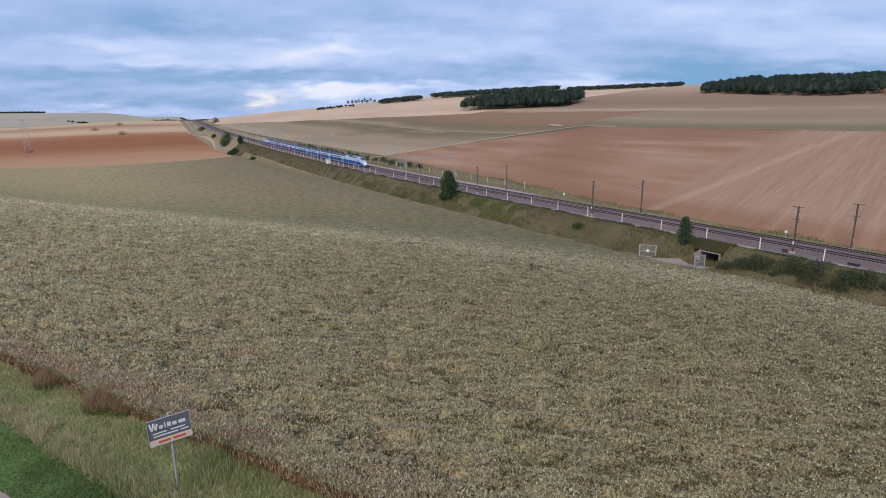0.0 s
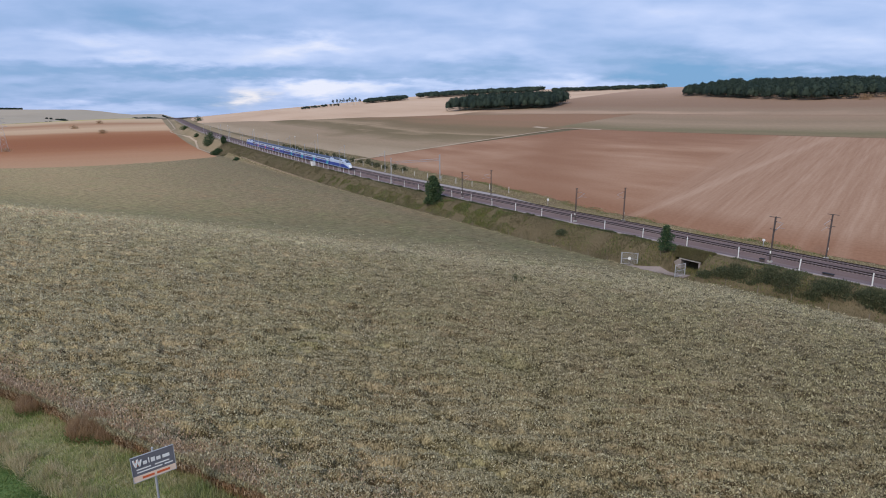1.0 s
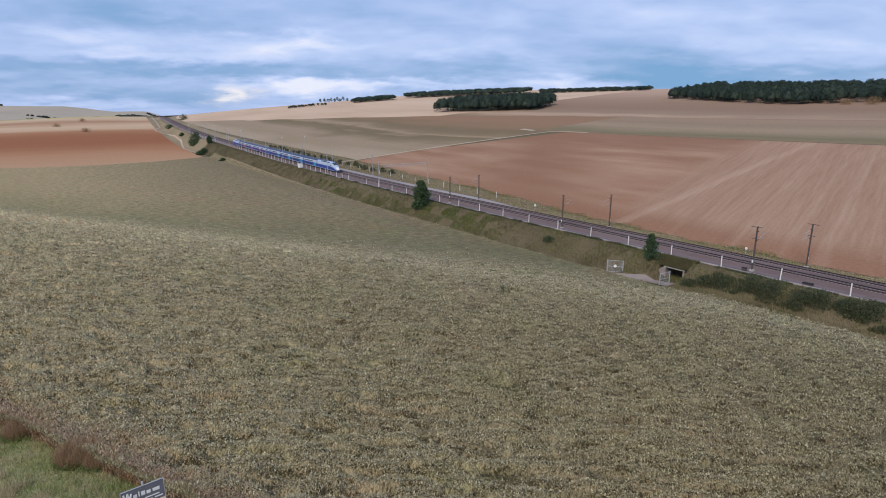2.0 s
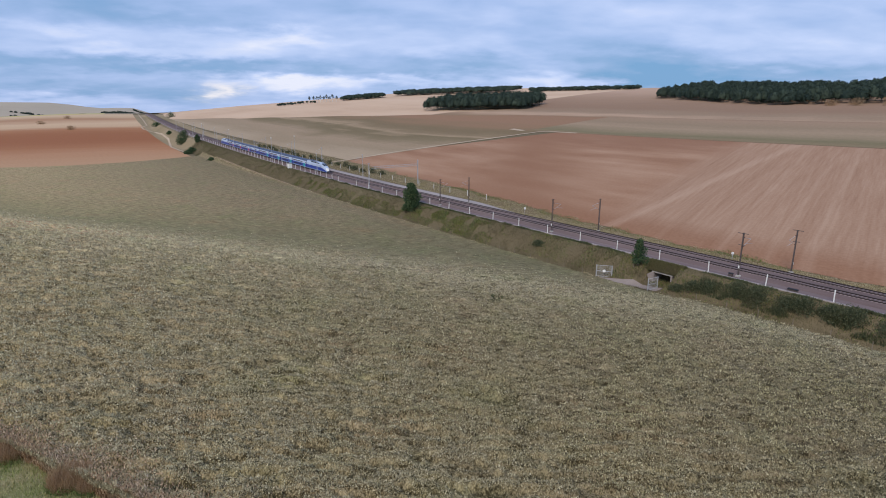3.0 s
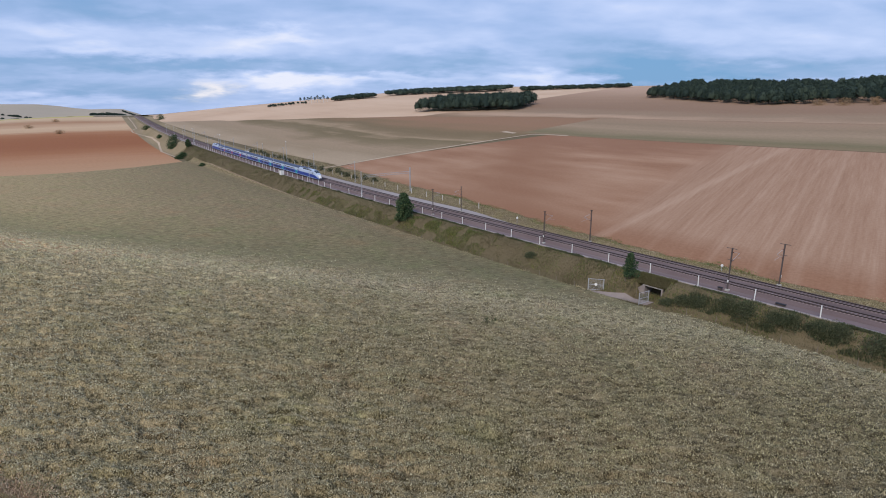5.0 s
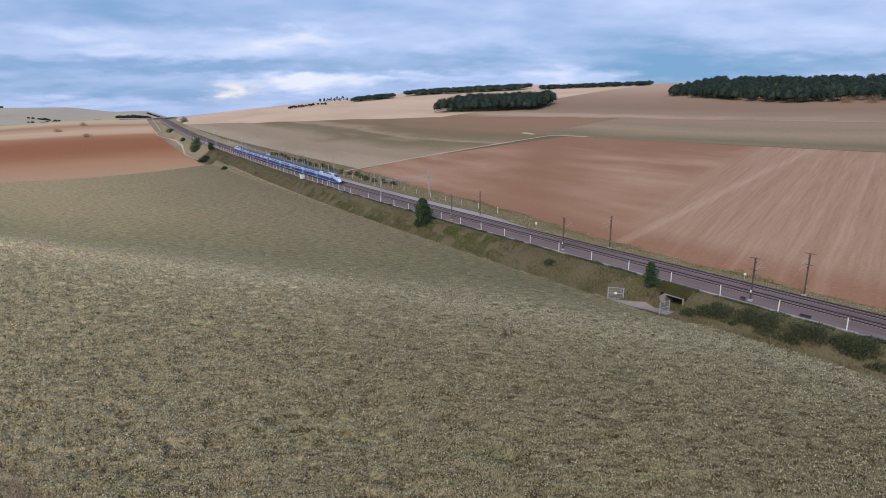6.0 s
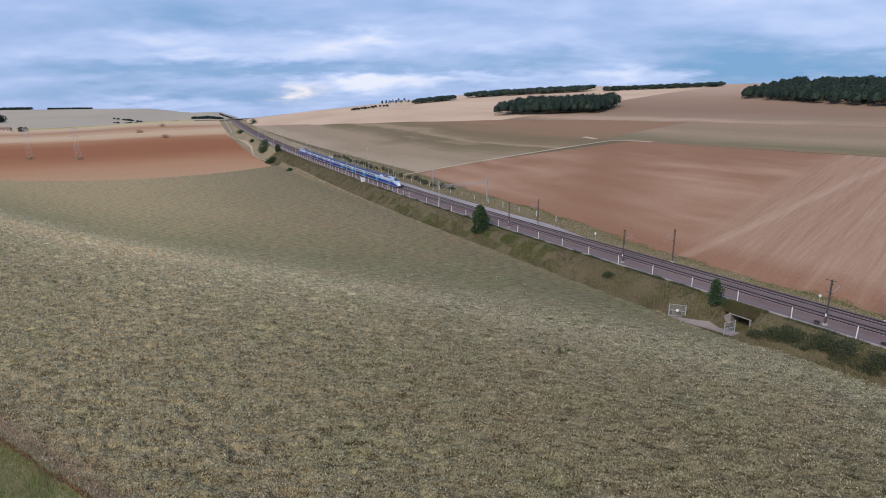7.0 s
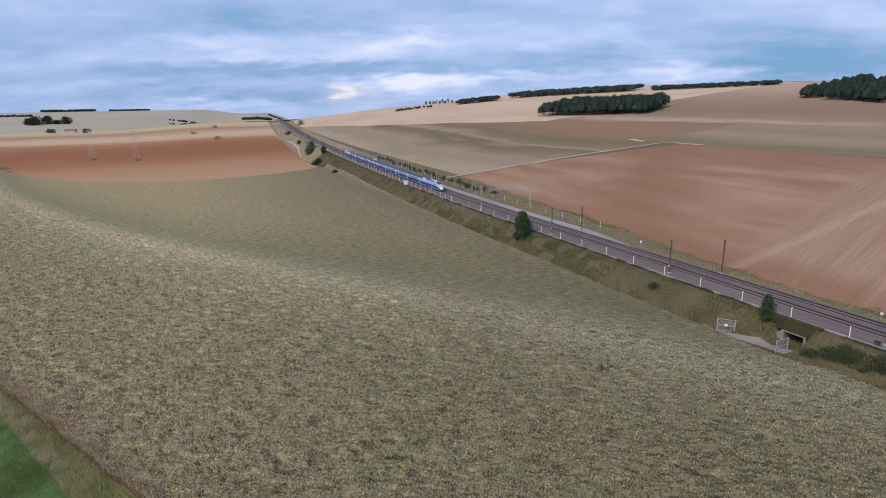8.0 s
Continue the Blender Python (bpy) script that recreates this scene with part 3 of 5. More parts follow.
def grid_faces(rows, cols):
    i, j = np.meshgrid(np.arange(rows - 1), np.arange(cols - 1), indexing="ij")
    a = (i * cols + j).ravel()
    return np.stack([a, a + cols, a + cols + 1, a + 1], 1)


def sheet(name, S, N_, material, up=0.0, lift=None, cover=0):
    """Land drawn over a grid of s and n (two arrays of one shape)."""
    x, y = spot(S, N_)
    z = land(S, N_, cover) + up
    if lift is not None:
        z = z + lift(S, N_)
    return new(name, from_arrays(name, np.stack([x, y, z], -1), grid_faces(*S.shape), material, uv=np.stack([S, N_], -1).reshape(-1, 2)))


def steps(*stops):
    """Numbers from stop to stop: (start, step), ..., end."""
    out = []
    for (a, d), nxt in zip(stops[:-1], stops[1:]):
        b = nxt[0] if isinstance(nxt, tuple) else nxt
        k = max(1, round((b - a) / d))
        out += [a + (b - a) * i / k for i in range(k)]
    return np.array(out + [stops[-1]], dtype=float)


def field(name, ss, low, high, cols, material, label, up=0.12, category="field"):
    """A strip of land between two lines low(s) and high(s)."""
    S = np.repeat(ss[:, None], cols + 1, 1)
    t = np.linspace(0, 1, cols + 1)[None, :]
    lo, hi = (np.broadcast_to(np.asarray(f(ss), dtype=float), ss.shape)[:, None] for f in (low, high))
    return tagged(sheet(name, S, lo + (hi - lo) * t, material, up), label, category, kind="structure")


def lattice_value(ix, iy, seed):
    h = (ix.astype(np.int64) * 374761393 + iy.astype(np.int64) * 668265263 + seed * 974711) & 0x7FFFFFFF
    h = ((h ^ (h >> 13)) * 1274126177) & 0x7FFFFFFF
    return ((h ^ (h >> 16)) & 0xFFFF) / 65535.0


def ripple(x, y, seed=1):
    """Smooth random values from 0 to 1, about one swell a metre."""
    ix, iy = np.floor(x), np.floor(y)
    fx, fy = x - ix, y - iy
    fx, fy = fx * fx * (3 - 2 * fx), fy * fy * (3 - 2 * fy)
    a, b = lattice_value(ix, iy, seed), lattice_value(ix + 1, iy, seed)
    c, d = lattice_value(ix, iy + 1, seed), lattice_value(ix + 1, iy + 1, seed)
    return (a * (1 - fx) + b * fx) * (1 - fy) + (c * (1 - fx) + d * fx) * fy


rng = np.random.default_rng(7)


def leaves(centres, length, width, tilt=1.0):
    """One small quad for each centre, turned at random; tilt 0: upright."""
    k = len(centres)
    a = rng.uniform(0, 2 * np.pi, k)
    e = rng.uniform(-1, 1, k) * tilt
    up = np.stack([np.cos(a) * np.sin(e), np.sin(a) * np.sin(e), np.cos(e)], 1)
    side = np.cross(up, rng.normal(size=(k, 3)))
    side /= np.linalg.norm(side, axis=1)[:, None] + 1e-9
    U, V = up * (np.asarray(length) / 2).reshape(-1, 1), side * (np.asarray(width) / 2).reshape(-1, 1)
    v = np.stack([centres - U - V * 0.6, centres - U * 0.1 + V * 1.0, centres + U, centres - U * 0.1 - V * 1.0], 1)
    return v.reshape(-1, 3), np.arange(4 * k).reshape(-1, 4)


def blades(base, length, width, lean=0.5):
    """One bent grass blade (a triangle) for each foot."""
    k = len(base)
    a = rng.uniform(0, 2 * np.pi, k)
    e = rng.uniform(0, lean, k)
    tip = base + np.stack([np.cos(a) * np.sin(e), np.sin(a) * np.sin(e), np.cos(e)], 1) * np.asarray(length).reshape(-1, 1)
    b = rng.uniform(0, 2 * np.pi, k)
    side = np.stack([np.cos(b), np.sin(b), np.zeros(k)], 1) * (np.asarray(width) / 2).reshape(-1, 1)
    return np.stack([base - side, base + side, tip], 1).reshape(-1, 3), np.arange(3 * k).reshape(-1, 3)


def stuff(name, arrays, material, label, category):
    v, f = arrays
    return tagged(new(name, from_arrays(name, v, f, material, flat=True)), label, category, kind="stuff")

# ---- ground and fields ----
SS = steps((-1500, 100), (-200, 10), (-60, 5), (0, 1), (25, 5), (500, 12), (1300, 60), (2000, 150), 4600)
NS = steps((-3600, 200), (-1200, 40), (-400, 12), (-30, 3), (-18, 0.8), (-11, 2), (2, 0.8), (20, 2), (140, 10), (500, 40), (1500, 150), 3600)
tagged(sheet("ground", *np.meshgrid(SS, NS, indexing="ij"), M_GRASS), "rolling farmland with rough dry grass, reaching the horizon", "ground", kind="structure")


def crop_edge(s):
    return 106.3 + 0.572 * s


def crop_end(n):
    return 338.0 + 0.006 * (n - 95.0) ** 2


def verge_edge(s):
    return 110.2 + 0.50 * s


def lane_edge(s):
    return 114.5 + 0.56 * s


def canopy(x, y):
    """Clumps in the crop, from 0 (a gap) to 1 (a tuft), at four sizes, each turned its own way."""
    out = 0.0
    for size, flat, turn, share, seed in ((2.6, 0.27, -0.10, 0.34, 3), (1.3, 0.34, 0.10, 0.30, 5), (0.6, 0.5, -0.25, 0.20, 8), (0.28, 0.7, 0.5, 0.16, 13)):
        c, d = math.cos(turn), math.sin(turn)
        out = out + share * ripple((x * c + y * d) / size, (y * c - x * d) / (size * flat), seed)
    return np.clip((out - 0.5) * 2.3 + 0.5, 0.0, 1.0)


def crop_height(x, y):
    """How tall the crop stands."""
    return 0.72 + 0.74 * (canopy(x, y) - 0.5) + 0.14 * (ripple(x / 11, y / 11, 9) - 0.5)


def low_edge(s):
    """Where the crop stops at the foot of the bank."""
    return 11.7 - 2.2 * smooth(8.0, 0.0, s)


crop_rows = steps((9.2, 0.9), (126.0, 8), 330.0)
frac = np.linspace(0, 1, 200)[None, :]
s_from = np.maximum((crop_rows - 106.0) / 0.572, -120.0)[:, None]
s_crest = np.maximum(brow(crop_rows)[:, None], s_from + 0.5)
N_ = np.repeat(crop_rows[:, None], 200, 1)


def crop_floor_lift(s, n):
    x, y = spot(s, n)
    return 0.30 + 0.25 * smooth(25, 130, np.hypot(x + 3, y - 4))


def crop_sheet(S, label):
    tagged(sheet("crop_field", S, np.maximum(N_, low_edge(S) - 0.2), M_CROP, 0.0, crop_floor_lift), label, "crop field", kind="structure")


def crop_relief(rings, spokes):
    """The tufted top of the crop, finest near the lane."""
    r = 15.0 * (430.0 / 15.0) ** np.linspace(0, 1, rings)
    R, A = np.meshgrid(r, np.linspace(-0.90, 0.90, spokes), indexing="ij")
    x, y = -3.0 + R * np.sin(A), 4.0 + R * np.cos(A)
    s, n = to_sn(x, y)
    inside = (n < crop_edge(s) - 0.12) & (n > low_edge(s)) & (s < crop_end(n) - 0.5)
    calm = 1.0 - 0.6 * smooth(-8.0, 15.0, s - brow(n))
    z = land(s, n) + 0.72 + (crop_height(x, y) - 0.72) * calm - 0.12 * smooth(90.0, 30.0, R)
    f = grid_faces(rings, spokes)[:, ::-1]
    f = f[inside.ravel()[f].all(1)]
    used = np.unique(f)
    back = np.zeros(x.size, dtype=np.int32)
    back[used] = np.arange(len(used))
    v = np.stack([x, y, z], -1).reshape(-1, 3)[used]
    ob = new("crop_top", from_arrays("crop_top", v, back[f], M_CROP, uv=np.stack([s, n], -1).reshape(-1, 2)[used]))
    tagged(ob, "tufted top of the ripe grey-tan crop", "crop", kind="stuff")


crop_relief(520, 900)
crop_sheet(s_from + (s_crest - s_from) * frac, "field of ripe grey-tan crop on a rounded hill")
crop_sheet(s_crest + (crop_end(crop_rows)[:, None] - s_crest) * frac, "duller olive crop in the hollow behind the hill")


def crop_plants(count):
    """Seed heads over leaves, thick near the lane and thinning out with distance into larger tufts."""
    a = rng.uniform(-0.97, 0.97, count)
    rr = (14.0 ** 0.4 + (430.0 ** 0.4 - 14.0 ** 0.4) * rng.uniform(0, 1, count)) ** 2.5
    x, y = -3.0 + rr * np.sin(a), 4.0 + rr * np.cos(a)
    s, n = to_sn(x, y)
    keep = (n < crop_edge(s) - 0.1) & (n > low_edge(s) + 1.0 * ripple(s / 5, s * 0, 4)) & (s < crop_end(n) - 0.5)
    x, y, s, n, rr = x[keep], y[keep], s[keep], n[keep], rr[keep]
    k = len(x)
    size = (np.maximum(rr, 24.0) / 30.0) ** 0.50
    lump, ground = canopy(x, y), land(s, n)
    tall = crop_height(x, y)
    e = s - brow(n)
    head = rng.uniform(0, 1, k) < 0.04 + (0.72 + 0.22 * smooth(40.0, 110.0, n)) * smooth(0.28, 0.58, lump)
    up = np.where(head, rng.uniform(-0.04, 0.14, k), rng.uniform(-0.22, 0.06, k))
    c = np.stack([x, y, ground + tall + up], 1)
    hollow = e + rng.normal(0, 13.0, k) > 4.0
    pale = head & ~hollow & (rng.uniform(0, 1, k) < np.maximum(0.7 * np.exp(-(((e + 12.0) / 16.0) ** 2)), 0.75 * smooth(55.0, 105.0, n)))
    for pick, material, name, label, ln, wd, lean in (
            (pale, M_CREST, "crest_heads", "bleached seed heads on the brow of the hill", 0.125, 0.085, 1.25),
            (head & ~hollow & ~pale, M_HEAD, "seed_heads", "pale dry seed heads of the ripe crop", 0.125, 0.085, 1.25),
            (~head & ~hollow & (rng.uniform(0, 1, k) < 0.5), M_STALK, "crop_leaves", "olive-brown leaves and stalks of the ripe crop", 0.16, 0.08, 1.3)):
        m = int(pick.sum())
        a, b = ln * size[pick] * rng.uniform(0.6, 1.4, m), wd * size[pick] * rng.uniform(0.6, 1.4, m)
        stuff(name, blades(c[pick] - np.array([0, 0, 0.06]), a, b, lean), material, label, "crop")


crop_plants(1700000)

# the ragged brown margin of the crop, seen from the side
k = 110000
s = rng.uniform(-40, 60, k)
n = crop_edge(s) + 0.10 - np.abs(rng.normal(0, 0.34, k)) + 0.40 * (ripple(s * 0.8, s * 0, 6) - 0.5)
x, y = spot(s, n)
up = rng.uniform(0.0, 1.0, k)
c = np.stack([x, y, land(s, n) + 0.98 * up * (0.85 + 0.3 * ripple(s / 0.7, n, 31))], 1)
top = up + 0.5 * (ripple(s / 2.2, s * 0, 12) - 0.5) > 0.74
stuff("crop_margin", blades(c[~top], 0.26 * rng.uniform(0.6, 1.5, k)[~top], 0.06 * rng.uniform(0.6, 1.4, k)[~top], 0.7), M_RUST, "rust-brown stalks along the edge of the crop", "crop")
stuff("margin_heads", blades(c[top], 0.16 * rng.uniform(0.6, 1.4, k)[top], 0.085 * rng.uniform(0.6, 1.4, k)[top], 1.0), M_HEAD, "pale seed heads along the edge of the crop", "crop")

# mown strip and lane beside the field
near = steps((-70, 3), 110)
field("verge", near, lambda s: crop_edge(s) - 0.2, lambda s: verge_edge(s) + 0.2, 6, M_VERGE, "rough verge of yellow-green and straw grass", 0.02, "grass")
field("mown_strip", near, verge_edge, lane_edge, 6, M_MOWN, "short bright green mown grass strip", 0.03, "grass")
field("lane", near, lane_edge, lambda s: lane_edge(s) + 5.0, 4, M_ROAD, "narrow pinkish gravel lane", 0.05, "road")

# fields across the line
def field_line(s):
    """The long boundary between the worn and the pale stubble on the far slope."""
    return np.interp(s, [-400, 60, 177, 261, 394, 529, 640, 789], [-246, -240, -236, -228, -201, -143, -85, -22]) + 9.0 * (ripple(np.asarray(s) / 34.0, np.asarray(s) * 0.0, 21) - 0.5)


def red_low(s):
    s = np.asarray(s, dtype=float)
    return np.interp(s, [-200, 30, 60, 100, 150, 222], [-12.9, -13.4, -17, -21, -25, -29]) + 2.6 * (ripple(s / 9.0, s * 0.0, 3) - 0.5) - 1.0 * ripple(s / 2.6, s * 0.0, 13)


field("ploughed_field", steps((-400, 8), (-60, 1.5), 221), red_low, lambda s: np.interp(s, [-400, 190, 221], [-155.5, -156.0, -60]), 60, M_RED, "bare red-brown ploughed field with pale tillage streaks", 0.10)
field("stubble_field", steps((200, 6), 790), lambda s: np.interp(s, [200, 223, 224, 790], [-162, -34, -30, -19]), field_line, 30, M_OLIVE, "worn olive-brown stubble field", 0.14)
field("stubble_strip", steps((-400, 12), 215), lambda s: -156.0 + 0 * s, field_line, 14, M_SAGE, "grey-green stubble strip", 0.16)
field("pale_stubble_field", steps((396, 10), 1150), field_line, lambda s: np.interp(s, [396, 480, 1150], [-250, -700, -700]), 40, M_TAN, "pale tan stubble field on the hillside", 0.18)
field("hill_field", steps((-400, 12), 400), field_line, lambda s: -720.0 + 0 * s, 40, M_BROWN, "brown stubble field rising to the wood", 0.20)
field("hill_field", steps((392, 10), 486), lambda s: np.interp(s, [392, 486], [-240, -690]), lambda s: -722.0 + 0 * s, 30, M_BROWN, "brown stubble field behind the copse", 0.22)

# fields on the near side, past the crop
S = crop_end(N_ := steps((20, 6), (420, 20), 760)[:, None]) + (1010.0 + 0 * N_ - crop_end(N_)) * np.linspace(0, 1, 60)[None, :]
N_ = np.repeat(N_, 60, 1)
S = np.minimum(S, 1010)
tagged(sheet("clay_field", S, N_ + 0 * S, M_RED2, 0.12), "banded red clay field on a gentle slope", "field", kind="structure")
field("mustard_strip", steps((1006, 8), 1046), lambda s: 60 + 0 * s, lambda s: 760 + 0 * s, 30, M_YELLOW, "thin yellow-green strip of crop on the ridge", 0.2)
S, N2 = np.meshgrid(steps((1044, 12), (1300, 40), 3900), np.linspace(-320, 3000, 61), indexing="ij")
tagged(sheet("distant_field", S, N2, M_FAR, 0.25, lambda s, n: 1.8 * smooth(1070.0, 1350.0, s)), "hazy patchwork of distant fields", "field", kind="structure")


def path_strip(name, points, width, material, label, up=0.2):
    """A track through the fields along waypoints (s, n)."""
    pts = []
    for (a, b), (c, d) in zip(points[:-1], points[1:]):
        m = max(2, int(math.hypot(c - a, d - b) / 5))
        pts += [(a + (c - a) * i / m, b + (d - b) * i / m) for i in range(m)]
    pts.append(points[-1])
    p = np.array(pts)
    t = np.gradient(p, axis=0)
    t /= np.linalg.norm(t, axis=1)[:, None]
    side = np.stack([-t[:, 1], t[:, 0]], 1) * width / 2
    side *= (0.85 + 0.3 * ripple(np.arange(len(p)) * 0.37, np.zeros(len(p)), 2))[:, None]
    S = np.stack([p[:, 0] - side[:, 0], p[:, 0], p[:, 0] + side[:, 0]], 1)
    N2 = np.stack([p[:, 1] - side[:, 1], p[:, 1], p[:, 1] + side[:, 1]], 1)
    return tagged(sheet(name, S, N2, material, up), label, "path", kind="structure")


path_strip("field_path", [(226, -20), (223, -31), (221, -60), (212, -110), (203, -152), (194, -155.5), (176, -156)], 2.6, M_PATH, "pale chalk track between two fields")
path_strip("field_path", [(400, 17), (470, 20), (540, 13), (600, 12), (640, 14), (690, 22), (720, 22), (750, 14), (850, 12), (1000, 12)], 1.6, M_PATH, "pale farm track beside the railway")
path_strip("field_path", [(30, 11.1), (120, 11.1), (230, 11.1), (335, 11.1)], 1.0, M_EARTH, "bare earth line between the crop and the bank", 0.12)
path_strip("field_path", [(232, -155), (217, -152)], 4.0, M_PATH, "bare chalky patch at a field corner", 0.25)

field("lineside_grass", steps((425, 10), 980), lambda s: 3.4 + 0 * s, lambda s: 20.5 + 0 * s, 8, M_LINESIDE, "dry brown grass beside the railway", 0.07, "grass")
field("lineside_grass", steps((350, 10), 980), lambda s: -11.2 + 0 * s, lambda s: -20.5 + 0 * s, 8, M_LINESIDE, "dry brown grass beside the railway", 0.07, "grass")

# ---- railway ----
LINE = steps((-160, 4), (420, 8), (700, 15), 1300)


def ribbon(name, profile, material, ss=LINE, flat=False):
    """A profile of (n, height over the rail) carried along the line."""
    S = np.repeat(ss[:, None], len(profile), 1)
    n = np.array([p[0] for p in profile])[None, :] + 0 * S
    z = rail_level(S) + np.array([p[1] for p in profile])[None, :]
    x, y = spot(S, n)
    return new(name, from_arrays(name, np.stack([x, y, z], -1), grid_faces(*S.shape), material, flat=flat, uv=np.stack([S, n], -1).reshape(-1, 2)))


tagged(ribbon("ballast_bed", [(-0.55, -0.72), (-1.35, -0.2), (-4.7, -0.18), (-5.1, -0.28), (-5.5, -0.18), (-8.9, -0.2), (-9.8, -0.72)], M_BALLAST), "rusty dark ballast bed of the railway", "ballast", kind="structure")
tagged(ribbon("walkway", [(1.35, -0.70), (-0.7, -0.66)], M_CESS), "mauve-grey gravel walkway beside the track", "walkway", kind="structure")
tagged(ribbon("cable_trough", [(2.0, -0.80), (2.0, -0.60), (1.40, -0.60), (1.40, -0.80)], M_TROUGH, flat=True), "pale concrete cable trough along the line", "cable trough", kind="structure")
S = np.repeat(steps((62, 2), 346)[:, None], 6, 1)
wide = (4.6 + 1.0 * (ripple(S / 7.0, 0 * S, 5) - 0.5)) * smooth(64.0, 98.0, S) ** 0.7 * smooth(346.0, 335.0, S) + 0.05
N2 = -9.8 - wide * np.linspace(0, 1, 6)[None, :]
x, y = spot(S, N2)
road = new("service_road", from_arrays("service_road", np.stack([x, y, rail_level(S) - 0.67 + 0.008 * (N2 + 9.8)], -1), grid_faces(*S.shape), M_GRAVEL, uv=np.stack([S, N2], -1).reshape(-1, 2)))
tagged(road, "pale gravel service road along the railway", "service road", kind="structure")
tagged(ribbon("far_cess", [(-9.7, -0.71), (-10.7, -0.70)], M_CESS, steps((-160, 5), 82)), "gravel edge of the ballast", "ballast", kind="structure")


def sleepers(axis, parent):
    v, f = [], []
    for s in np.arange(-70, 190, 0.6):
        h = math.radians(heading(s))
        cx, cy = spot(s, axis)
        z = float(rail_level(s)) - 0.17
        for a, b in ((-0.14, -1.2), (0.14, -1.2), (0.14, 1.2), (-0.14, 1.2)):
            px, py = cx + a * math.cos(h) - b * math.sin(h), cy + a * math.sin(h) + b * math.cos(h)
            v += [(px, py, z - 0.1), (px, py, z + 0.02)]
    q = np.arange(len(v) // 8)[:, None] * 8
    f = np.concatenate([q + np.array(w)[None, :] for w in ((1, 3, 5, 7), (0, 2, 3, 1), (2, 4, 5, 3), (4, 6, 7, 5), (6, 0, 1, 7))])
    ob = new("sleepers", from_arrays("sleepers", v, f, M_SLEEPER, flat=True))
    ob.parent = parent
    tagged(ob, "row of concrete sleepers", kind="stuff")


for axis in (-3.0, -7.3):
    track = tagged(new("railway_track"), "railway track with dark rails on ballast", "railway track", "railway tracks", "structure")
    for g in (-0.75, 0.75):
        a = axis + g
        rail = ribbon("rail", [(a + 0.07, -0.17), (a + 0.012, -0.14), (a + 0.012, -0.05), (a + 0.037, -0.035), (a + 0.037, 0), (a - 0.037, 0), (a - 0.037, -0.035), (a - 0.012, -0.05), (a - 0.012, -0.14), (a - 0.07, -0.17)], M_RAIL, flat=True)
        rail.parent = track
    sleepers(axis, track)


def mast(name, tall, steel, label, anchor=False):
    """Overhead-line mast: H-section post, foot, top arm, and the bracket that reaches over the track (towards -y)."""
    m = thing(name, Matrix(), label, "mast", "overhead line masts")
    bm = bmesh.new()
    for y in (-0.15, 0.15):
        box(bm, 0, y, tall / 2, 0.16, 0.03, tall)
    for z in np.arange(0.4, tall, 0.62):
        rod(bm, (0.05, -0.14, z), (0.05, 0.14, z + 0.31), 0.025, sides=4)
        rod(bm, (-0.05, 0.14, z + 0.31), (-0.05, -0.14, z + 0.62 if z + 0.62 < tall else tall), 0.025, sides=4)
    part("post", bm, steel, m)
    bm = bmesh.new()
    box(bm, 0, 0, 0.1, 0.7, 0.7, 0.5)
    part("foot", bevelled(bm, 0.05), M_CONCRETE, m, "concrete footing")
    if anchor:
        for z, w in ((tall - 0.1, 1.9), (tall - 2.2, 1.2)):
            bm = bmesh.new()
            box(bm, 0, 0.2, z, w, 0.10, 0.10)
            part("cross_arm", bevelled(bm, 0.02), steel, m)
    else:
        bm = bmesh.new()
        box(bm, 0, 0.0, tall - 0.1, 0.12, 0.9, 0.12)
        part("top_arm", bevelled(bm, 0.02), steel, m)
    bm = bmesh.new()
    rod(bm, (0, -0.2, tall - 0.9), (0, -2.9, tall - 1.5), 0.03)
    rod(bm, (0, -0.2, tall - 2.6), (0, -2.9, tall - 1.5), 0.03)
    rod(bm, (0, -1.3, tall - 2.15), (0, -3.6, tall - 2.5), 0.022)
    part("bracket", bm, M_GALV, m, "galvanised tube bracket")
    bm = bmesh.new()
    box(bm, 0, 0.18, 1.9, 0.24, 0.02, 0.5)
    part("plate", bm, M_WHITE, m, "small white mast plate")
    for z in (tall - 0.95, tall - 2.55):
        bm = bmesh.new()
        for i in range(4):
            rod(bm, (0, -0.28 - 0.1 * i, z), (0, -0.33 - 0.1 * i, z), 0.085, 0.05, 8)
        part("insulator", bm, M_INSUL, m, "brown ribbed insulator")
    return m


dark_mast = mast("catenary_mast", 8.2, M_MASTDARK, "dark weathered steel overhead-line mast beside the track")
anchor_mast = mast("catenary_mast", 8.2, M_MASTDARK, "dark weathered steel anchor mast with two cross-arms", True)
light_mast = mast("catenary_mast", 9.4, M_GALV, "pale galvanised overhead-line mast beside the track")


def at_line(s, n, down=0.72, flip=False):
    x, y = spot(s, n)
    return pose(x, y, float(rail_level(s)) - down, 0, 0, heading(s) + (180 if flip else 0))


placed = {}
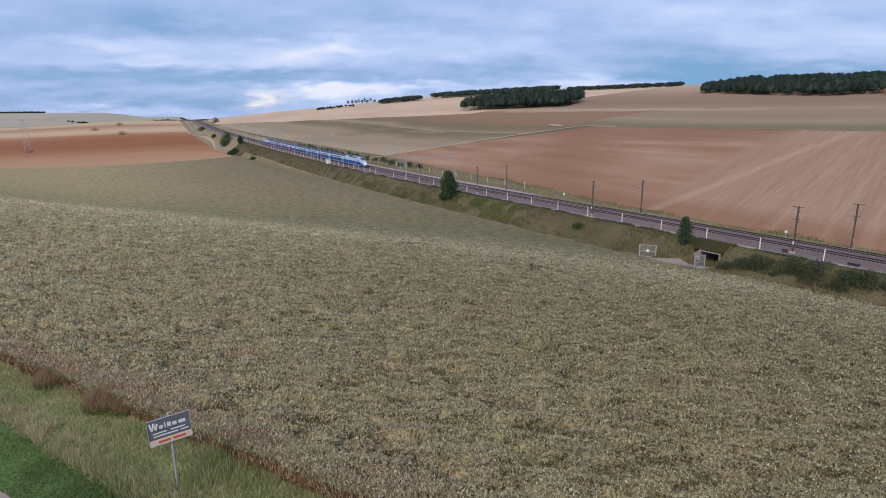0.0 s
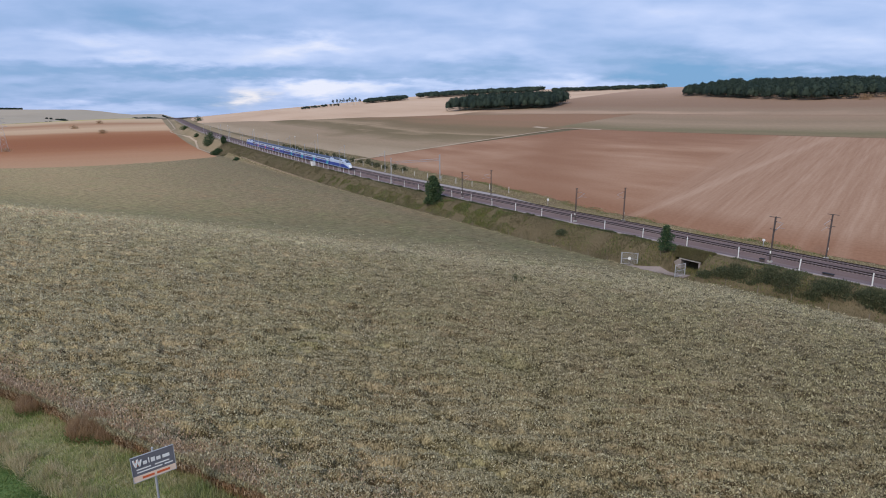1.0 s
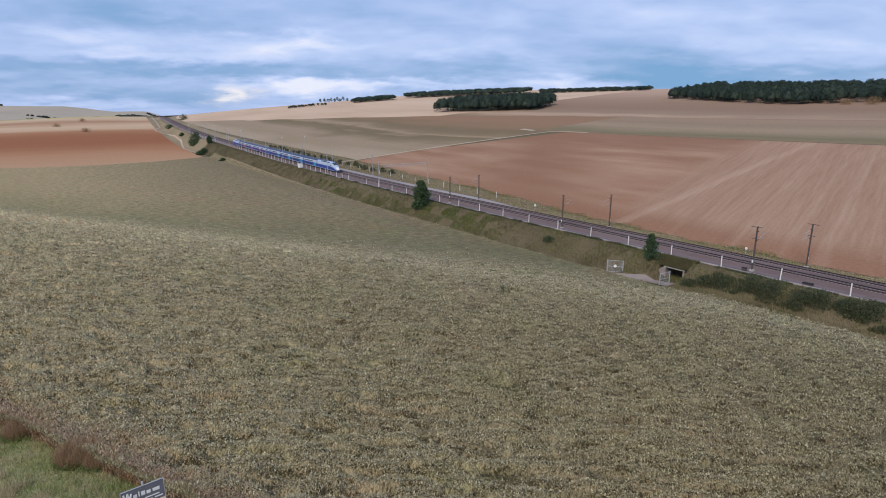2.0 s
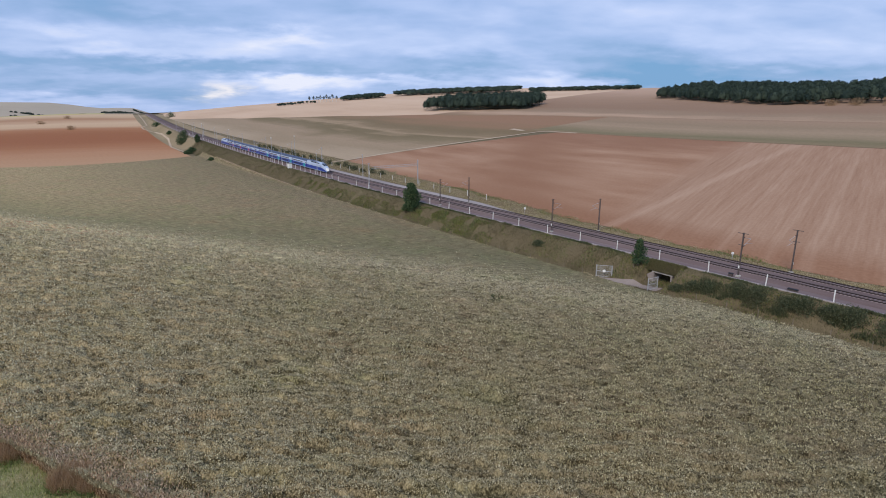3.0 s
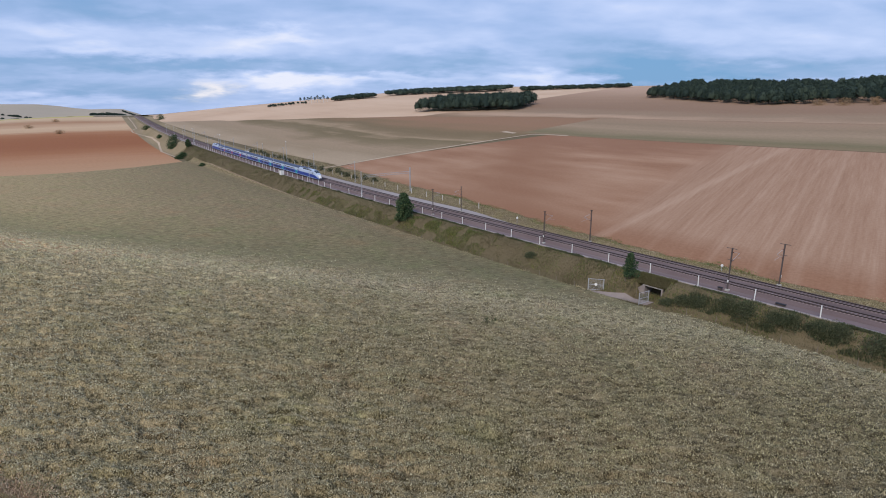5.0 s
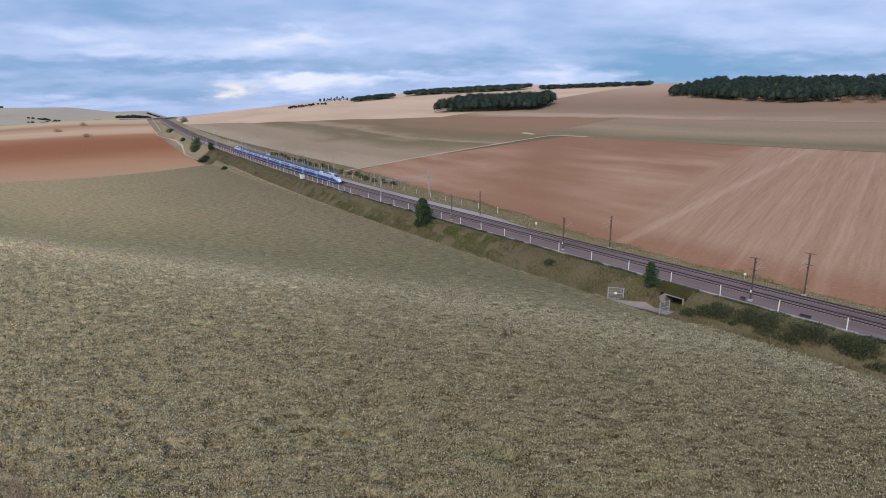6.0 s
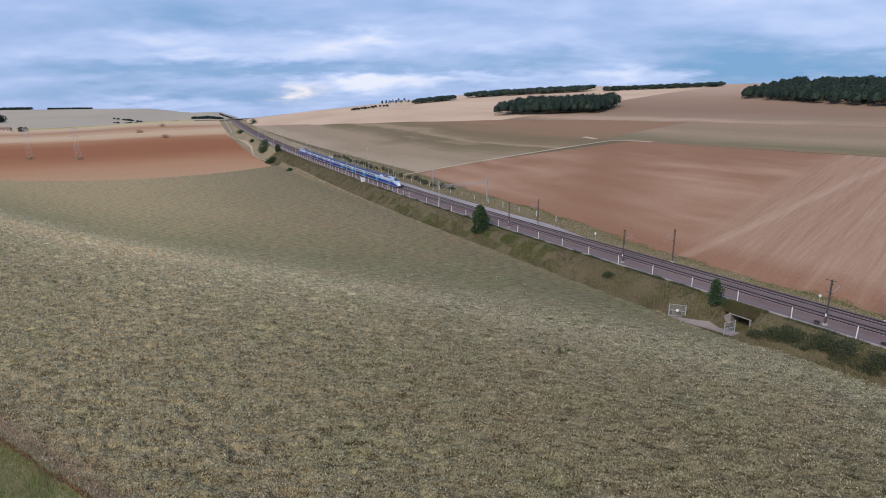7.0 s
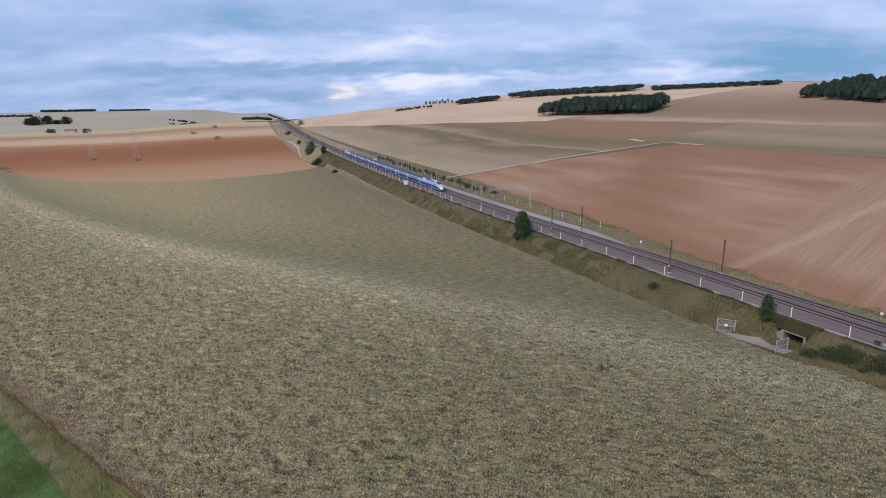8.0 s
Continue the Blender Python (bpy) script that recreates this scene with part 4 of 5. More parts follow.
for s, n, kind in [(0, 0.15, 2), (46, 0, 0), (93.6, 0, 0), (-47, 0.1, 0), (-4.5, -10.3, 2), (40, -10.3, 0), (92.5, -10.6, 0), (-50, -10.3, 0),
                   (140.5, 0.2, 1), (190, 0.6, 1), (238, 0.4, 1), (286, 0.4, 1), (334, 0.4, 1), (382, 0.4, 1), (430, 0.4, 1), (478, 0.4, 1), (526, 0.4, 1), (574, 0.4, 1),
                   (176, -15.3, 1), (222, -15.3, 1), (266, -15.3, 1), (312, -14.5, 1), (356, -11.2, 1), (400, -11.2, 1), (446, -11.2, 1), (492, -11.2, 1), (540, -11.2, 1)]:
    src = (dark_mast, light_mast, anchor_mast)[kind]
    m = at_line(s, n, 0.72, n < -5)
    if kind not in placed:
        src.matrix_basis = m
        placed[kind] = True
    else:
        copy_thing(src, m)


def gantry():
    """Portal over the tracks: a far post and a lattice beam to the mast on the near side."""
    g = thing("track_gantry", at_line(136, -19.0, 0.7), "pale steel portal gantry spanning the tracks", "gantry")
    bm = bmesh.new()
    for y in (-0.17, 0.17):
        box(bm, 0, y, 5.1, 0.28, 0.05, 10.2)
    for i in range(15):
        rod(bm, (0, -0.15, 0.3 + i * 0.66), (0, 0.15, 0.63 + i * 0.66), 0.025, sides=4)
    part("post", bm, M_GALV, g)
    bm = bmesh.new()
    for z in (7.9, 8.6):
        for x in (-0.2, 0.2):
            rod(bm, (x, 0, z), (x, 19.2, z - 0.1), 0.035, sides=5)
    for i in range(19):
        rod(bm, (0.2, i, 7.9), (0.2, i + 1.0, 8.6), 0.022, sides=4)
        rod(bm, (-0.2, i, 8.6), (-0.2, i + 1.0, 7.9), 0.022, sides=4)
    part("beam", bm, M_GALV, g, "lattice beam")
    bm = bmesh.new()
    box(bm, 0, 0, 0.1, 0.8, 0.8, 0.5)
    part("foot", bevelled(bm, 0.05), M_CONCRETE, g)


gantry()


def lamp_post():
    m = thing("lamp_post", Matrix(), "tall pale lamp post beside the railway sidings", "lamp post", "lamp posts")
    bm = bmesh.new()
    rod(bm, (0, 0, 0), (0, 0, 12.5), 0.13, 0.07, 8)
    part("pole", bm, M_GALV, m)
    bm = bmesh.new()
    bmesh.ops.create_uvsphere(bm, u_segments=10, v_segments=6, radius=0.32, matrix=Matrix.Translation((0, 0, 12.7)) @ Matrix.Diagonal((1, 1, 0.7, 1)))
    part("lamp_head", bm, M_WHITE, m, "white globe lamp head")
    return m


lp = lamp_post()
lp.matrix_basis = at_line(252, 0.9)
for s in (342, 432):
    copy_thing(lp, at_line(s, 0.9))
copy_thing(lp, at_line(262, -15.6))

bm = bmesh.new()
box(bm, 0, 0, 1.05, 0.16, 0.12, 2.3)
bevelled(bm, 0.02)
post = part("line_post", bm, M_WHITE)
tagged(post, "slim white concrete post along the cable trough", "post", "white line posts")
i = 0
for s in [-77.3 + 10.25 * j for j in range(23)] + [165 + 6.2 * j for j in range(62)]:
    m = at_line(s, 1.72 + 0.1 * math.sin(s * 3.1), 0.78) @ pose(0, 0, 0, 1.5 * math.sin(s * 7.7), 1.5 * math.cos(s * 5.1), 0)
    if i == 0:
        post.matrix_basis = m
    else:
        copy_thing(post, m)
    i += 1
for s in [91.5 + 10.2 * j for j in range(24)]:
    x, y = spot(s, -17.2)
    copy_thing(post, pose(x, y, height_at(x, y) - 0.2, 0, 0, heading(s)))


def lineside_box(s, n, w, d, h, material, label, name="relay_cabinet"):
    t = thing(name, at_line(s, n, 0.78), label, "cabinet")
    bm = bmesh.new()
    box(bm, 0, 0, h / 2 + 0.1, w, d, h)
    part("body", bevelled(bm, 0.03), material, t)
    bm = bmesh.new()
    box(bm, 0, 0, h + 0.14, w + 0.15, d + 0.15, 0.1)
    part("roof", bevelled(bm, 0.02), M_SKIRT if h < 1 else M_CONCRETE, t)
    bm = bmesh.new()
    box(bm, 0, d / 2 + 0.012, h / 2 + 0.05, w * 0.8, 0.03, h * 0.8)
    part("door", bm, material, t)


lineside_box(219, 3.0, 2.2, 1.6, 2.2, M_WHITE, "whitish relay cabinet on the bank by the line")
lineside_box(330, -12.5, 3.0, 2.2, 2.4, M_WHITE, "small white equipment hut by the sidings", "equipment_hut")
lineside_box(0.9, 1.0, 0.7, 0.5, 0.55, M_MASTDARK, "small dark equipment box at a mast's foot")
lineside_box(-9.5, 0.9, 1.5, 0.5, 0.3, M_MASTDARK, "low dark cable box on the walkway")


def marker_post(s, n, tall, r, label):
    t = thing("marker_post", at_line(s, n, 0.72), label, "marker")
    bm = bmesh.new()
    rod(bm, (0, 0, 0), (0, 0, tall), 0.06, sides=6)
    part("pole", bm, M_GALV, t)
    bm = bmesh.new()
    rod(bm, (0, -0.04, tall), (0, 0.04, tall), r, sides=16)
    part("disc", bm, M_WHITE, t, "white round marker disc")


marker_post(67.3, -11.4, 1.8, 0.38, "white trackside marker on a short post")
marker_post(7.0, -11.3, 1.25, 0.27, "white round trackside marker on a post")

# ---- the express train ----
TRAIN_TAIL = 186.0
train = thing("express_train", Matrix(), "double-deck blue and silver express train on the near track", "train")
# right-hand half of the body's outline: sill, waist, deck line, shoulder, roof
OUTLINE = [(1.30, 0.40), (1.43, 0.62), (1.45, 0.86), (1.45, 2.30), (1.42, 2.95), (1.33, 3.55), (1.10, 4.00), (0.60, 4.24), (0.0, 4.30)]


def skin(a, b, xs, shape):
    """Both sides of the body between two points of the outline; shape(x) scales width and height along it."""
    bm = bmesh.new()
    for sign in (1, -1):
        rows = []
        for x in xs:
            w, h, low = shape(x)
            rows.append([bm.verts.new((x, sign * y * w, low + (z - 0.40) * h)) for y, z in OUTLINE[a:b + 1]])
        for r0, r1 in zip(rows[:-1], rows[1:]):
            for i in range(b - a):
                q = (r0[i], r1[i], r1[i + 1], r0[i + 1])
                bm.faces.new(q if sign < 0 else q[::-1])
    bmesh.ops.remove_doubles(bm, verts=bm.verts[:], dist=0.002)
    return bm


def straight(x):
    return 1.0, 1.0, 0.40


def bogie(x, parent):
    bm = bmesh.new()
    box(bm, x, 0, 0.55, 3.2, 2.3, 0.28)
    for dx in (-1.3, 1.3):
        for y in (-0.75, 0.75):
            rod(bm, (x + dx, y - 0.07, 0.46), (x + dx, y + 0.07, 0.46), 0.46, sides=14)
    part("bogie", bm, M_SKIRT, parent, "dark running gear")


def glazing(name, x, z0, z1, w, parent, material=M_GLASS, slant=0.0):
    """A panel let into both body sides, following the side's lean."""
    def side(z):
        for (y0, a), (y1, b) in zip(OUTLINE[:-1], OUTLINE[1:]):
            if a <= z <= b:
                return y0 + (y1 - y0) * (z - a) / (b - a) + 0.012
        return 1.46
    for sign in (1, -1):
        bm = bmesh.new()
        v = [bm.verts.new((x + dx * w / 2 + (slant if z == z1 else 0), sign * side(z), z)) for dx, z in ((-1, z0), (1, z0), (1, z1), (-1, z1))]
        bm.faces.new(v)
        r = bmesh.ops.extrude_face_region(bm, geom=bm.faces[:])
        bmesh.ops.translate(bm, verts=[e for e in r["geom"] if isinstance(e, bmesh.types.BMVert)], vec=(0, -sign * 0.05, 0))
        bmesh.ops.recalc_face_normals(bm, faces=bm.faces[:])
        part(name, bm, material, parent)


def ends(bm, L, shape=straight):
    for x in (-L / 2, L / 2):
        vs = [bm.verts.new((x, y, z)) for y, z in OUTLINE] + [bm.verts.new((x, -y, z)) for y, z in OUTLINE[-2::-1]]
        bm.faces.new(vs)


def carriage(L, accent, label, plain_side=False):
    xs = [-L / 2, -L / 6, L / 6, L / 2]
    bm = skin(2, 3, xs, straight)
    ends(bm, L)
    body = part("carriage", bm, M_BLUE, train, label)
    part("upper_body", skin(3, 5, xs, straight), M_SILVER, body, "silver-grey upper deck side")
    part("roof", skin(5, 8, xs, straight), M_ROOF, body, "dark grey-blue roof")
    part("skirt", skin(0, 1, xs, straight), M_SKIRT, body, "grimy underframe skirt")
    part("sill_line", skin(1, 2, xs, straight), M_SILVER, body, "thin pale sill stripe")
    bm = bmesh.new()
    for x in (-L / 2 - 0.12, L / 2 + 0.12):
        box(bm, x, 0, 2.15, 0.24, 2.5, 3.3)
    part("gangway", bm, M_SKIRT, body)
    bm = bmesh.new()
    box(bm, 0, 0, 0.62, L - 1.2, 2.2, 0.5)
    part("underframe", bm, M_SKIRT, body)
    for x in (-L / 2, L / 2):
        bogie(x * 0.98, body)
    n = 9
    for i in range(n):
        x = -L * 0.18 + i * (L * 0.62 / (n - 1))
        if plain_side and 2 < i < 7:
            continue
        glazing("window", x, 2.62, 3.12, 1.15, body)
    glazing("window", -L * 0.44, 2.62, 3.05, 0.6, body)
    for i in range(7):
        glazing("window", -L * 0.10 + i * (L * 0.50 / 6), 1.30, 1.85, 1.2, body)
    if accent:
        glazing("door", -L * 0.33, 0.90, 2.32, 2.2, body, accent, -0.5)
        glazing("door_window", -L * 0.34, 1.35, 1.95, 0.55, body)
    return body


def power_car():
    """Driving unit, nose towards -x."""
    L = 22.0

    def shape(x):
        d = x + L / 2
        t = min(d / 6.5, 1.0)
        k = 1 - (1 - t) ** 2.2
        return 0.42 + 0.56 * k ** 0.7, 0.16 + 0.82 * k ** 0.9, 0.40

    xs = [-L / 2 + d for d in (0, 0.25, 0.6, 1.1, 1.8, 2.7, 3.8, 5.0, 6.5, 12, 17, 22)]
    bm = skin(2, 3, xs, shape)
    bm.faces.new([bm.verts.new((L / 2, y, z)) for y, z in OUTLINE] + [bm.verts.new((L / 2, -y, z)) for y, z in OUTLINE[-2::-1]])
    body = part("power_car", bm, M_BLUE, train, "streamlined blue and silver driving car")
    part("upper_body", skin(3, 6, xs, shape), M_SILVER, body, "silver-grey upper side")
    part("roof", skin(6, 8, xs[3:], shape), M_SILVER, body)
    part("nose_cap", skin(5, 8, xs[:4], shape), M_WHITE, body, "white rounded nose")
    part("skirt", skin(0, 1, xs, shape), M_SKIRT, body, "grimy underframe skirt")
    part("sill_line", skin(1, 2, xs, shape), M_SILVER, body, "thin pale sill stripe")
    bm = bmesh.new()
    rows = []
    for d in (2.3, 3.0, 3.9, 4.8):
        w, h, low = shape(-L / 2 + d)
        rows.append([bm.verts.new((-L / 2 + d, s * 1.12 * w * f, low + (z - 0.40) * h + 0.03)) for s, f, z in ((-1, 0.95, 4.0), (-1, 0.5, 4.26), (1, 0.5, 4.26), (1, 0.95, 4.0))])
    for r0, r1 in zip(rows[:-1], rows[1:]):
        for i in range(3):
            bm.faces.new((r0[i], r1[i], r1[i + 1], r0[i + 1]))
    part("windscreen", bm, M_GLASS, body, "dark raked windscreen")
    for s in (-1, 1):
        bm = bmesh.new()
        for i in range(8):
            box(bm, -3.2 + i * 1.25, s * 1.13, 3.86, 1.25, 0.16 if i % 2 else 0.13, 0.42)
        part("roof_vent", bm, M_SKIRT, body, "black roof grilles")
    bm = bmesh.new()
    box(bm, 6.0, 0, 4.3, 9.0, 1.7, 0.22)
    part("roof_well", bevelled(bm, 0.06), M_ROOF, body)
    bm = bmesh.new()
    for s in (-1, 1):
        rod(bm, (8.0, s * 0.5, 4.4), (6.6, s * 0.3, 4.75), 0.04)
        rod(bm, (6.6, s * 0.3, 4.75), (8.2, s * 0.6, 5.05), 0.03)
    rod(bm, (8.2, -0.85, 5.05), (8.2, 0.85, 5.05), 0.04)
    part("pantograph", bm, M_SKIRT, body)
    bm = bmesh.new()
    box(bm, 1.5, 0, 0.62, 15, 2.2, 0.5)
    part("underframe", bm, M_SKIRT, body)
    for x in (-4.6, 7.5):
        bogie(x, body)
    glazing("cab_window", -5.2, 2.62, 3.0, 0.8, body)
    return body


def on_rail(s0, s1, flip=False):
    """The pose of a car whose ends stand over s0 and s1."""
    a, b = (Vector((*spot(s, -3.0), float(rail_level(s)))) for s in (s0, s1))
    if flip:
        a, b = b, a
    d = b - a
    return Matrix.Translation((a + b) / 2) @ d.to_track_quat("X", "Z").to_matrix().to_4x4()


s = TRAIN_TAIL
tail = power_car()
tail.matrix_basis = on_rail(s, s + 22.0)
s += 22.15
teal_car = carriage(18.3, M_TEAL, "double-deck carriage with a teal door panel")
red_car = carriage(18.3, M_REDPAINT, "double-deck carriage with a coral red door panel")
bar_car = carriage(18.3, None, "double-deck bar carriage with fewer windows", True)
used = set()
for src in (teal_car, teal_car, teal_car, teal_car, bar_car, red_car, red_car, red_car):
    m = on_rail(s, s + 18.7)
    if src in used:
        copy_thing(src, m)
    else:
        src.matrix_basis = m
        used.add(src)
    s += 18.9
copy_thing(tail, on_rail(s, s + 22.0, True))

# ---- underpass, gates and fences at the foot of the bank ----


def concrete_apron():
    n_, s_ = np.meshgrid(np.linspace(0, 1, 7), np.linspace(0, 1, 15), indexing="ij")
    S = 23.5 - 13.0 * s_
    N2 = 11.2 - 1.9 * s_ - n_ * (1.1 + 1.6 * s_)
    tagged(sheet("apron", S, N2, M_APRON, 0.10), "pale gravel and concrete apron before the underpass", "apron", kind="structure")


concrete_apron()


def underpass():
    u = thing("underpass", pose(*spot(12.3, 2.9), -4.95, 0, 0, heading(11.4)), "low concrete underpass mouth with a dark opening", "underpass")
    W, H, D = 3.6, 2.45, 3.2
    bm = bmesh.new()
    for x in (-W / 2 - 0.18, W / 2 + 0.18):
        box(bm, x, 1.2 - D / 2 + 0.4, H / 2 - 0.4, 0.36, D, H + 0.8)
    part("side_wall", bevelled(bm, 0.03), M_TROUGH, u, "grimy concrete side walls")
    bm = bmesh.new()
    box(bm, 0, 1.25 - 0.2 + 0.4, H + 0.16, W + 0.9, 0.45, 0.34)
    part("lintel", bevelled(bm, 0.04), M_CONCRETE, u, "pale concrete lintel")
    bm = bmesh.new()
    box(bm, 0, 1.2 - D / 2 + 0.1, H + 0.13, W + 0.7, D, 0.25)
    part("deck_slab", bm, M_BLACK, u)
    bm = bmesh.new()
    box(bm, 0, -5.9, H / 2, W + 0.4, 0.2, H + 0.4)
    for x in (-W / 2 - 0.1, W / 2 + 0.1):
        box(bm, x, -3.6, H / 2 - 0.4, 0.2, 4.6, H + 0.8)
    box(bm, 0, -3.6, H + 0.1, W + 0.4, 4.6, 0.2)
    box(bm, 0, -2.2, -0.02, W, 7.4, 0.12)
    part("passage", bm, M_BLACK, u, "dark passage")
    bm = bmesh.new()
    v = [bm.verts.new(p) for p in ((W / 2 + 0.3, 1.6, 0), (W / 2 + 2.6, 2.6, 0), (W / 2 + 2.6, 2.6, 0.7), (W / 2 + 0.3, 1.6, H + 0.1))]
    bm.faces.new(v)
    r = bmesh.ops.extrude_face_region(bm, geom=bm.faces[:])
    bmesh.ops.translate(bm, verts=[e for e in r["geom"] if isinstance(e, bmesh.types.BMVert)], vec=(0.1, -0.25, 0))
    bmesh.ops.recalc_face_normals(bm, faces=bm.faces[:])
    part("wing_wall", bm, M_TROUGH, u, "grimy sloping wing wall")


underpass()
tagged(sheet("earth_cover", *np.meshgrid(np.linspace(8.6, 16.0, 16), np.linspace(0.6, 4.6, 14), indexing="ij"), M_GRASS, 0.03, lambda s, n: (-2.2 - land(s, n, 1)) * smooth(3.0, 4.5, n), 1), "grassy earth over the underpass", "earth bank", kind="structure")


def metal_gate(x0, y0, x1, y1, tall, label, plate):
    z = height_at((x0 + x1) / 2, (y0 + y1) / 2)
    L = math.hypot(x1 - x0, y1 - y0)
    g = thing("metal_gate", pose(x0, y0, z, 0, 0, math.degrees(math.atan2(y1 - y0, x1 - x0))), label, "gate", "gates by the underpass")
    bm = bmesh.new()
    for x in (0, L):
        rod(bm, (x, 0, -0.4), (x, 0, tall + 0.1), 0.075, sides=8)
    part("gate_post", bm, M_GALV, g)
    bm = bmesh.new()
    for zz in (0.2, tall * 0.52, tall):
        rod(bm, (0.05, 0, zz), (L - 0.05, 0, zz), 0.05)
    rod(bm, (0.1, 0, 0.2), (0.1, 0, tall), 0.05)
    rod(bm, (L - 0.1, 0, 0.2), (L - 0.1, 0, tall), 0.05)
    part("gate_frame", bm, M_GALV, g)
    bm = bmesh.new()
    for i in range(1, int(L / 0.16)):
        rod(bm, (i * 0.16, 0, 0.2), (i * 0.16, 0, tall), 0.008, sides=3)
    for i in range(1, int(tall / 0.2)):
        rod(bm, (0.1, 0, 0.2 * i), (L - 0.1, 0, 0.2 * i), 0.008, sides=3)
    part("wire_mesh", bm, M_GALV, g)
    if plate:
        bm = bmesh.new()
        rod(bm, (L * 0.5, -0.06, tall * 0.55), (L * 0.5, -0.03, tall * 0.55), 0.3, sides=14)
        part("warning_plate", bm, M_WHITE, g, "round white plate")


metal_gate(38.3, 107.1, 41.2, 106.0, 2.5, "closed grey tubular gate with a round white plate", True)
metal_gate(45.0, 97.4, 47.4, 98.6, 2.4, "half-open grey tubular gate by the underpass", False)

bm = bmesh.new()
rod(bm, (0, 0, -0.2), (0, 0, 1.6), 0.06, 0.05, 6)
stake = part("fence_post", bm, M_POSTWOOD)
tagged(stake, "thin weathered fence post at the foot of the bank", "fence post", "wire fence posts")
first = True
for s in [-60 + 5.2 * j for j in range(13)] + [14.6, 17.6, 20.4] + [26 + 5.2 * j for j in range(40)]:
    n = 8.9 + 0.2 * math.sin(s) + (2.5 if s > 20 else -2.6 if s > 10 else 0)
    p = place(s, n)
    m = pose(p.x, p.y, p.z, 3 * math.sin(s * 5), 3 * math.cos(s * 3), s * 40)
    if first:
        stake.matrix_basis, first = m, False
    else:
        copy_thing(stake, m)

# ---- roadside board ----


def roadside_sign():
    t = thing("roadside_sign", pose(-13.0, 23.4, height_at(-13.0, 23.4), 0, 2, 36), "dark grey roadside advertising board on a steel pole", "sign")
    bm = bmesh.new()
    rod(bm, (0.12, 0.06, -0.3), (0.0, 0.06, 3.95), 0.05, sides=10)
    part("pole", bm, M_GALV, t, "galvanised pole")
    W, H, z = 1.80, 1.28, 3.15
    lean = pose(0, 0, z, 0, -3, 0)
    bm = bmesh.new()
    box(bm, 0, 0, 0, W, 0.04, H)
    panel = part("panel", bevelled(bm, 0.008), M_SIGN, t, "", lean)
    bm = bmesh.new()
    box(bm, 0, -0.024, -H / 2 + 0.15, W - 0.02, 0.008, 0.30)
    part("foot_strip", bm, M_SIGNFOOT, panel, "pale peach strip")
    bm = bmesh.new()
    for sx, sy, w, h in ((0, H / 2, W + 0.03, 0.025), (0, -H / 2, W + 0.03, 0.025), (-W / 2, 0, 0.025, H), (W / 2, 0, 0.025, H)):
        box(bm, sx, -0.012, sy, w, 0.05, h)
    part("rim", bm, M_GALV, panel)
    # the trader's mark and name as plain shapes
    bm = bmesh.new()
    for i, (xa, xb) in enumerate(((-0.80, -0.72), (-0.64, -0.72), (-0.64, -0.56), (-0.48, -0.56))):
        za, zb = (0.50, 0.14) if i % 2 == 0 else (0.44, 0.14)
        rod(bm, (xa, -0.030, za), (xb, -0.030, zb), 0.042, sides=6)
    part("emblem", bm, M_WHITE, panel, "white zigzag emblem")
    bm = bmesh.new()
    bmesh.ops.create_circle(bm, cap_ends=True, segments=20, radius=0.15, matrix=Matrix.Translation((-0.66, -0.024, 0.30)) @ pose(0, 0, 0, 90))
    part("emblem_disc", bm, M_ORANGE, panel, "orange-red disc behind the emblem")
    for x0, ww, hh in ((-0.34, 0.17, 0.17), (-0.17, 0.05, 0.27), (0.00, 0.17, 0.22), (0.23, 0.18, 0.17), (0.55, 0.30, 0.17)):
        bm = bmesh.new()
        box(bm, x0, -0.028, 0.15 + hh / 2, ww, 0.014, hh)
        part("name_bar", bevelled(bm, 0.006), M_WHITE, panel, "white lettering bar")
    for zz, x0, ww in ((-0.03, -0.42, 0.60), (-0.03, 0.35, 0.62), (-0.18, -0.18, 1.05), (-0.18, 0.62, 0.36)):
        bm = bmesh.new()
        box(bm, x0, -0.028, zz, ww, 0.008, 0.06)
        part("text_bar", bm, M_WHITE, panel)
    for x0, ww in ((-0.28, 0.5), (0.35, 0.55)):
        bm = bmesh.new()
        box(bm, x0, -0.032, -H / 2 + 0.15, ww, 0.008, 0.11)
        part("text_bar", bm, M_ORANGE, panel)


roadside_sign()

# ---- grass and weeds ----


def grass_patch(name, s0, s1, low, high, density, length, width, lean, material, label, seed=1, clump=0.0):
    k = int((s1 - s0) * density)
    s = rng.uniform(s0, s1, k)
    lo, hi = np.broadcast_to(low(s), s.shape), np.broadcast_to(high(s), s.shape)
    n = lo + (hi - lo) * rng.uniform(0, 1, k)
    tall = 0.55 + 0.9 * ripple(s / 1.7, n / 1.7, seed) * ripple(s / 5, n / 5, seed + 1) * 2
    if clump:
        keep = ripple(s / clump, n / clump, seed + 2) > 0.42
        s, n, tall = s[keep], n[keep], tall[keep]
    along = (23.5 - s) / 13.0
    bare = (along > -0.02) & (along < 1.05) & (n < 11.3 - 1.9 * along) & (n > 10.0 - 3.5 * along)
    bare |= (s > 30.0) & (s < 335.0) & (np.abs(n - 11.1) < 0.45)
    s, n, tall = s[~bare], n[~bare], tall[~bare]
    x, y = spot(s, n)
    base = np.stack([x, y, land(s, n)], 1)
    stuff(name, blades(base, length * tall * rng.uniform(0.6, 1.2, len(s)), width * rng.uniform(0.7, 1.4, len(s)), lean), material, label, "grass")


